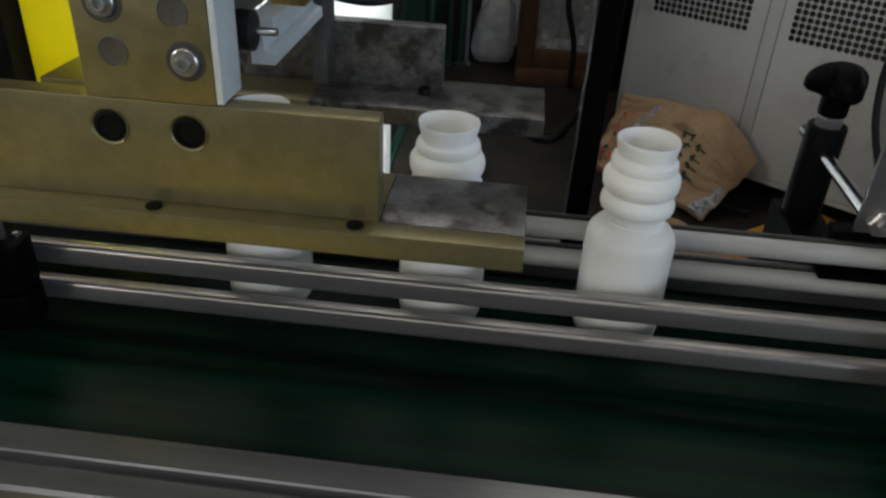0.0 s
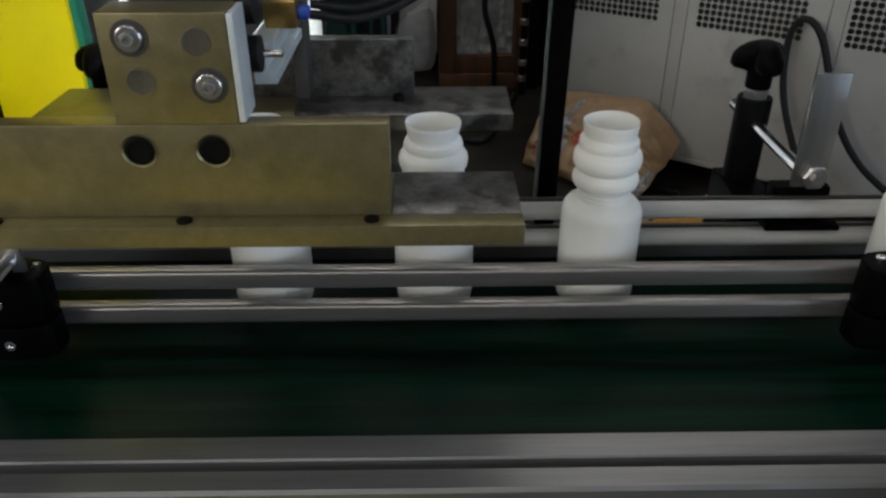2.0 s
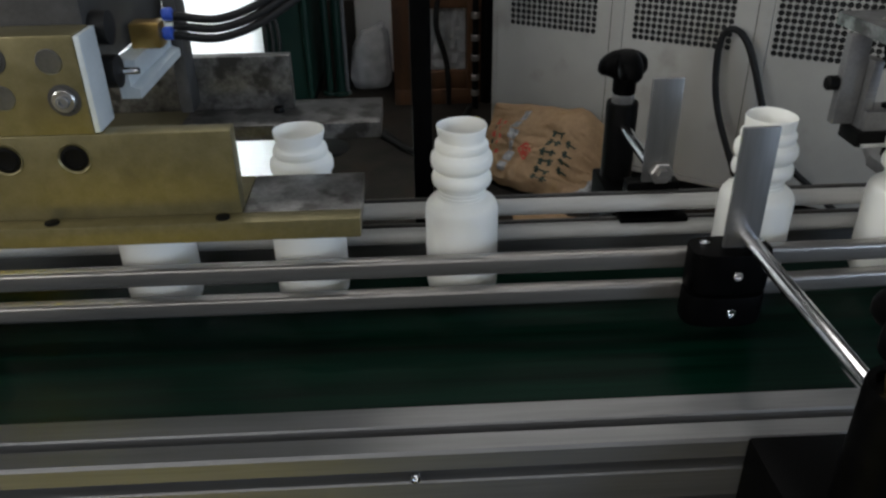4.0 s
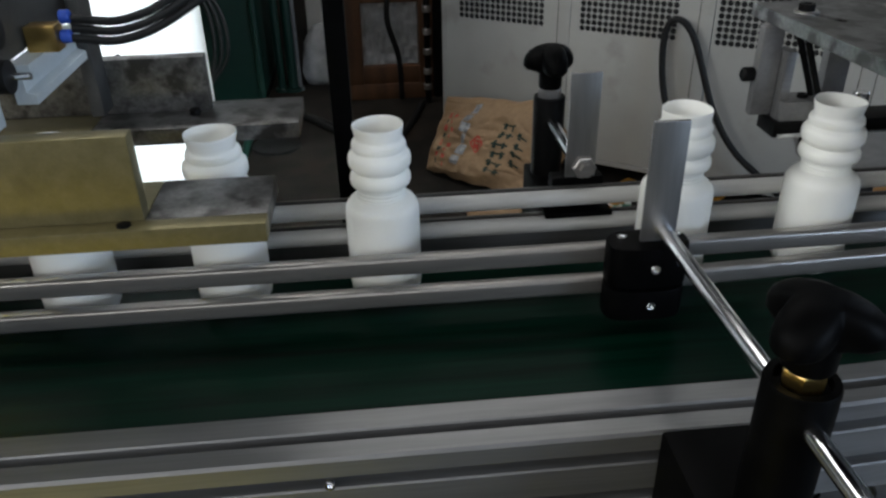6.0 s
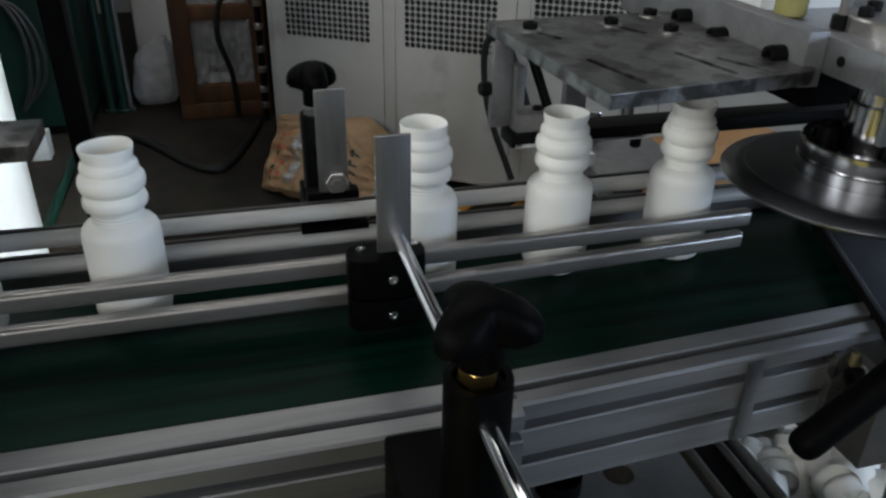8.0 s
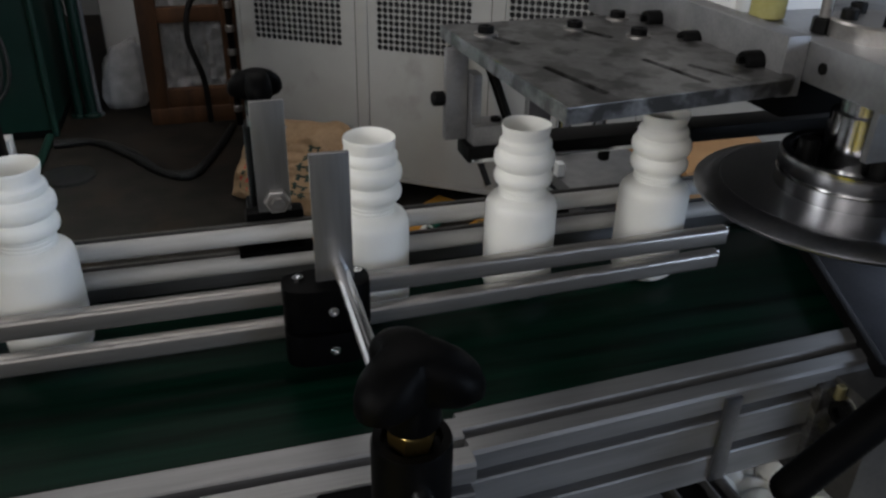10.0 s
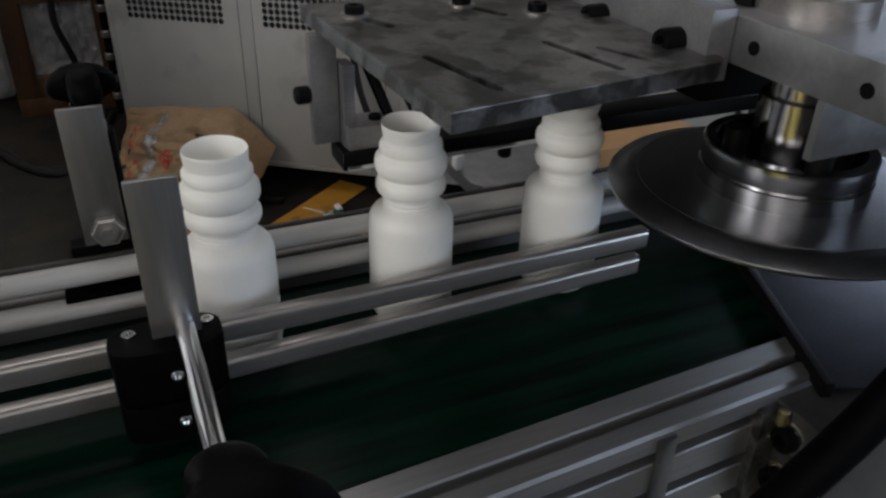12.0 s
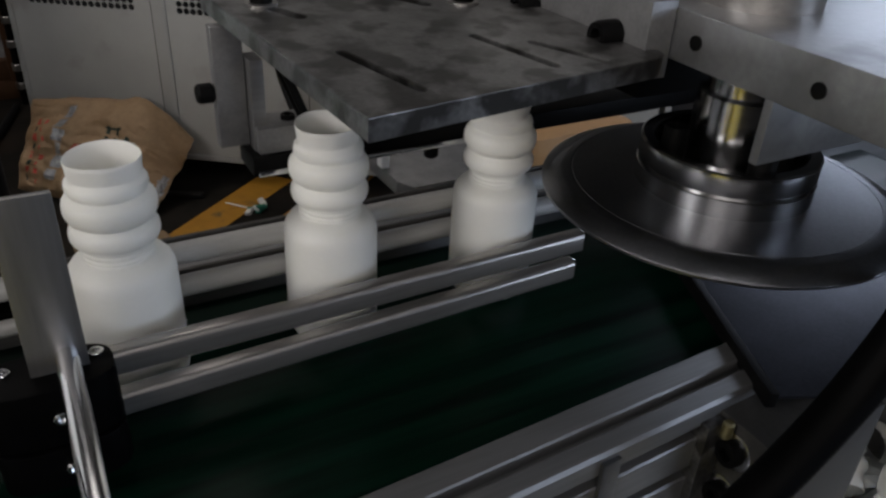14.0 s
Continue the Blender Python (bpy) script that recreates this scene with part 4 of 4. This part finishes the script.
def sack():
    """A crumpled sack: a closed pillow with folds, leaning on the cabinet."""
    k = thing("paper_sack", (0.2, 2.2, FLOOR), "crumpled brown paper resin sack leaning on the cabinet", "sack")
    a, bq, cq, dq = Vector((-0.055, 2.30, FLOOR + 0.02)), Vector((0.330, 1.945, FLOOR + 0.015)), Vector((0.525, 2.12, -0.010)), Vector((0.055, 2.45, 0.085))
    n = 44
    b = bmesh.new()
    front, back = {}, {}
    nrm = (bq - a).cross(dq - a).normalized()
    if nrm.y > 0:
        nrm.negate()
    for i in range(n + 1):
        for j in range(n + 1):
            u, v = i / n, j / n
            p = a * (1 - u) * (1 - v) + bq * u * (1 - v) + cq * u * v + dq * (1 - u) * v + Vector((0.01, 0.0, 0.118)) * min(u / 0.70, (1 - u) / 0.30, 0.94) * v ** 1.5
            e = min(u, 1 - u, v, 1 - v)
            puff = 0.045 * min(1.0, e / 0.22) ** 0.6
            q3 = Vector((u * 3.1, v * 3.3, 1.7))
            wr = 0.022 * noise.noise(q3 * 1.3) + 0.022 * abs(noise.noise(q3 * 3.0)) + 0.009 * abs(noise.noise(q3 * 7))
            jag = Vector((0.012 * noise.noise(q3 * 1.4 + Vector((5, 0, 0))), 0.012 * noise.noise(q3 * 2.2 + Vector((0, 9, 0))), 0.012 * noise.noise(q3 * 2.5)))
            front[i, j] = b.verts.new(p + nrm * (puff + wr * min(1, e / 0.08 + 0.25)) + jag)
            back[i, j] = b.verts.new(p - nrm * puff * 0.5 + jag) if e > 0 else front[i, j]
    for i in range(n):
        for j in range(n):
            b.faces.new((front[i, j], front[i + 1, j], front[i + 1, j + 1], front[i, j + 1]))
            f = [back[i, j], back[i, j + 1], back[i + 1, j + 1], back[i + 1, j]]
            b.faces.new(f)
    part("body", b, PAPER, k)

    def print_patch(u0, u1, v0, v1, name, material, lift=0.0025, skew=0.0):
        """Ink lying on the sack's front."""
        m, w = 6, 3
        t = bmesh.new()
        g = {}
        for i in range(m + 1):
            for j in range(w + 1):
                u, v = u0 + (u1 - u0) * i / m + skew * j / w, v0 + (v1 - v0) * j / w
                p = a * (1 - u) * (1 - v) + bq * u * (1 - v) + cq * u * v + dq * (1 - u) * v + Vector((0.01, 0.0, 0.118)) * min(u / 0.70, (1 - u) / 0.30, 0.94) * v ** 1.5
                e = min(u, 1 - u, v, 1 - v)
                puff = 0.045 * min(1.0, e / 0.22) ** 0.6
                q3 = Vector((u * 3.1, v * 3.3, 1.7))
                wr = 0.022 * noise.noise(q3 * 1.3) + 0.022 * abs(noise.noise(q3 * 3.0)) + 0.009 * abs(noise.noise(q3 * 7))
                jag = Vector((0.012 * noise.noise(q3 * 1.4 + Vector((5, 0, 0))), 0.012 * noise.noise(q3 * 2.2 + Vector((0, 9, 0))), 0.012 * noise.noise(q3 * 2.5)))
                g[i, j] = t.verts.new(p + nrm * (puff + wr * min(1, e / 0.08 + 0.25) + lift) + jag)
        for i in range(m):
            for j in range(w):
                t.faces.new((g[i, j], g[i + 1, j], g[i + 1, j + 1], g[i, j + 1]))
        part(name, t, material, k)

    # two lines of green lettering as bars, a red diamond and the faded lines of the long side
    for r in range(6):
        v = 0.14 + 0.10 * r
        print_patch(0.572, 0.598, v, v + 0.075, "print_bar", INKG)
        print_patch(0.637, 0.663, v, v + 0.075 - 0.02 * (r % 2), "print_bar", INKG)
        print_patch(0.560, 0.680, v + 0.024 + 0.012 * (r % 3), v + 0.042 + 0.012 * (r % 3), "print_bar", INKG)
    for r in range(4):
        v = 0.30 + 0.095 * r
        print_patch(0.727, 0.753, v, v + 0.065, "print_bar", INKG)
        print_patch(0.715, 0.800, v + 0.022, v + 0.040, "print_bar", INKG)
    for d in (-1, 1):
        print_patch(0.42, 0.44, 0.36, 0.45, "print_mark", INKR, skew=0.055 * d)
        print_patch(0.475 if d > 0 else 0.365, 0.495 if d > 0 else 0.385, 0.45, 0.54, "print_mark", INKR, skew=-0.055 * d)
    print_patch(0.405, 0.455, 0.41, 0.49, "print_mark", INKR)
    for r in range(8):
        v = 0.10 + 0.085 * r
        print_patch(0.10, 0.115 + 0.012 * (r % 3), v, v + 0.06, "print_bar", INKR if r % 2 else INKG)
        print_patch(0.17, 0.18 + 0.014 * (r % 2), v, v + 0.045, "print_bar", INKR)
    # crumpled film stuck along one side and at the lower corner
    for r in range(6):
        print_patch(0.255 + 0.012 * (r % 3), 0.315 + 0.016 * (r % 2), 0.16 + 0.125 * r, 0.27 + 0.125 * r, "torn_film", CRUMPLE, 0.003, 0.015 * (r % 2))
    for r in range(5):
        print_patch(0.865 + 0.022 * r, 0.985, 0.03 + 0.085 * r, 0.115 + 0.085 * r, "torn_film", CRUMPLE, 0.004, 0.01)
    return k


sack()
b = bmesh.new()
bmesh.ops.create_grid(b, x_segments=20, y_segments=14, size=1)
for v in b.verts:
    e = 1 - max(abs(v.co.x), abs(v.co.y))
    v.co = Vector((0.21 + 0.14 * v.co.x, 1.81 - 0.10 * v.co.x + 0.085 * v.co.y, FLOOR + 0.012 + 0.06 * max(0, e) ** 0.5 + 0.012 * noise.noise(v.co * 3)))
ext = bmesh.ops.extrude_face_region(b, geom=b.faces[:])
for v in [x for x in ext["geom"] if isinstance(x, bmesh.types.BMVert)]:
    v.co.z = FLOOR + 0.001
solo("paper_flap", b, PAPER, "torn piece of brown sack paper lying on the floor", "paper")
solo("rubber_strip", box(-0.065, 0.065, -0.012, 0.012, 0, 0.02, 0.003, m=Matrix.Translation((0.455, 2.06, FLOOR)) @ Matrix.Rotation(-0.45, 4, "Z")), RUBBER, "short black rubber strip on the floor", "strip")
lt = thing("litter", (0.652, 1.872, FLOOR), "crumpled green and white wrapper with a stalk", "litter")
for k in range(7):
    part("scrap", box(-0.018, 0.018, -0.010, 0.010, 0, 0.012, 0.003, m=Matrix.Translation((0.652 + rnd.uniform(-0.03, 0.03), 1.872 + rnd.uniform(-0.02, 0.02), FLOOR + 0.002 + 0.006 * (k % 3))) @ pose(0, 0, 0, rnd.uniform(-20, 20), rnd.uniform(-20, 20), rnd.uniform(0, 180))), WHITEP if k % 2 else GREENP, lt)
part("stalk", rod((0.63, 1.89, FLOOR + 0.006), (0.57, 1.96, FLOOR + 0.004), 0.003), WHITEP, lt)

# ---- far corner of the hall ----
wf = thing("wooden_crate", (-0.16, 3.4, FLOOR), "dark brown wooden crate frame round a film-wrapped part", "crate")
for x0, x1 in ((-0.378, -0.290), (0.0, 0.07)):
    part("upright", box(x0, x1, 3.28, 3.35, FLOOR + 0.08, 1.3, 0.004), WOOD, wf)
for z0, z1 in ((-0.11, -0.02), (0.30, 0.37), (0.9, 0.97)):
    part("rail", box(-0.290, 0.0, 3.29, 3.34, z0, z1, 0.004), WOOD, wf)
part("skid", box(-0.378, 0.07, 3.28, 3.9, FLOOR, FLOOR + 0.08, 0.004), WOOD, wf)
part("back_board", box(-0.378, 0.07, 3.86, 3.90, FLOOR + 0.08, 1.3, 0.004), WOOD, wf)
b = bmesh.new()
bmesh.ops.create_grid(b, x_segments=40, y_segments=40, size=0.5)
for v in b.verts:
    u, w = v.co.x, v.co.y
    v.co = Vector((-0.145 + 0.285 * u, 3.37 + 0.025 * noise.noise(Vector((u * 9, w * 14, 0))) + 0.012 * noise.noise(Vector((u * 30, w * 30, 3))), 0.22 + 0.62 * w))
part("film_wrap", b, FILM, wf, "crinkled clear film wrap")
mf = thing("pipe_manifold", (0.03, 3.2, FLOOR), "dark stack of pipes with dull metal fittings", "manifold")
part("riser", rod((0.035, 3.20, FLOOR), (0.035, 3.20, 1.2), 0.016), BLACKM, mf)
part("riser", rod((0.10, 3.30, FLOOR), (0.10, 3.30, 1.2), 0.03), BLACKM, mf)
for z in (-0.12, -0.04, 0.06, 0.16, 0.27, 0.38):
    part("fitting", rod((0.035, 3.20, z), (0.035, 3.20, z + 0.03), 0.021), STEEL, mf)
part("hose", tube_path([(-0.10, 3.22, FLOOR + 0.02), (-0.11, 3.2, 0.05), (-0.16, 3.2, 0.25), (-0.12, 3.22, 0.42), (0.02, 3.21, 0.45)], 0.014), RUBBER, mf)
for x in (0.17, 0.24):
    part("cabinet_pipe", rod((x, 3.35, FLOOR), (x, 3.35, 1.3), 0.025), BLACKM, mf)
# near-black colour carries the shade at the back of the hall
solo("shaded_panel", box(0.09, 1.2, 3.45, 3.6, FLOOR, 1.6, 0.004), BLACKM, "machine panel coloured near-black for the shade it stands in", "machine panel")

gm = thing("green_machine", (-1.1, 3.6, FLOOR), "dark green machine housing with hanging hoses", "machine")
part("housing", box(-1.9, -0.80, 3.2, 4.1, -0.15, 1.6, 0.006), DKGREEN, gm)
for k in range(3):
    part("hose", tube_path([(-1.12, 3.17, 0.45), (-1.04 + 0.02 * k, 3.15, 0.42), (-0.99 + 0.03 * k, 3.14, 0.28), (-1.00 + 0.03 * k, 3.14, 0.10), (-1.06, 3.16, -0.05)], 0.009), CAST, gm, "grey hanging hose")
part("skid", box(-1.9, -0.80, 3.22, 4.1, FLOOR, -0.15, 0.004), BLACKM, gm)
pr = thing("green_pipe", (-0.83, 2.6, FLOOR), "thin green pipe lying along the floor", "pipe")
part("run", rod((-0.828, 1.7, FLOOR + 0.02), (-0.828, 3.17, FLOOR + 0.02), 0.018), DKGREEN, pr)
part("riser", rod((-0.80, 3.18, FLOOR + 0.02), (-0.79, 3.18, 1.2), 0.016), DKGREEN, pr)
for x, r0, m0 in ((-0.735, 0.020, DKGREEN), (-0.675, 0.026, DKGREEN), (-0.64, 0.012, GREY)):
    p = thing("standing_pipe", (x, 3.5, FLOOR), "upright green painted pipe", "pipe", "standing pipes")
    part("tube", rod((x, 3.5, FLOOR), (x, 3.5, 1.5), r0), m0, p)
    part("flange", rod((x, 3.5, FLOOR), (x, 3.5, FLOOR + 0.02), r0 * 1.9), m0, p)
# white film-covered bundle
b = bmesh.new()
bmesh.ops.create_uvsphere(b, u_segments=40, v_segments=24, radius=1)
for v in b.verts:
    q3 = v.co.copy()
    w = 1 + 0.10 * noise.noise(q3 * 2.2) + 0.09 * abs(noise.noise(q3 * 5))
    q3 = Vector([math.copysign(abs(c) ** 0.55, c) for c in q3])
    lean = 1.12 - 0.28 * (q3.z + 1) / 2
    v.co = Vector((-0.51 + 0.110 * q3.x * w * lean, 3.66 + 0.09 * q3.y * w * lean, max(FLOOR, FLOOR + 0.15 + 0.165 * q3.z * w + 0.05 * q3.x * (q3.z > 0))))
solo("wrapped_load", b, FILM, "white load wrapped in plastic film on the floor", "wrapped load")
solo("white_drum", box(-0.60, -0.38, 3.86, 4.1, FLOOR, 1.0, 0.03), WHITEP, "pale container behind the bundled film", "container")
bl = bmesh.new()
for k in range(2):
    tube_path([(-0.80, 3.10 - 0.04 * k, FLOOR + 0.016), (-0.62, 3.06, FLOOR + 0.016), (-0.45, 2.88 - 0.05 * k, FLOOR + 0.016), (-0.32, 2.62, FLOOR + 0.016), (-0.20, 2.56 + 0.04 * k, FLOOR + 0.016), (-0.10, 2.80, FLOOR + 0.016), (0.0, 3.15, FLOOR + 0.016)], 0.015, 10, bl)
solo("floor_hose", bl, RUBBER, "black hoses trailing over the floor", "hose")
solo("rubber_mat", lathe([(0.11, 0), (0.11, 0.012), (0.10, 0.016)], (-0.70, 2.69, FLOOR), 28), RUBBER, "round black rubber lid on the floor", "lid")
solo("white_carton", box(-1.02, -0.93, 2.86, 2.95, FLOOR, FLOOR + 0.12, 0.004), WHITEP, "small white carton on the floor", "carton")
ct = thing("cardboard_sack", (1.06, 0.95, FLOOR), "orange-brown stuffed paper sack beside the machine", "sack")
b = box(0.96, 1.30, 0.80, 1.12, FLOOR, 0.445, 0.05)
bmesh.ops.subdivide_edges(b, edges=b.edges[:], cuts=4, use_grid_fill=True)
for v in b.verts:
    if v.co.z > FLOOR + 0.02:
        v.co += Vector((0.02 * noise.noise(v.co * 9), 0.02 * noise.noise(v.co * 9 + Vector((4, 0, 0))), 0.02 * noise.noise(v.co * 7 + Vector((0, 5, 0)))))
part("body", b, CARD, ct)
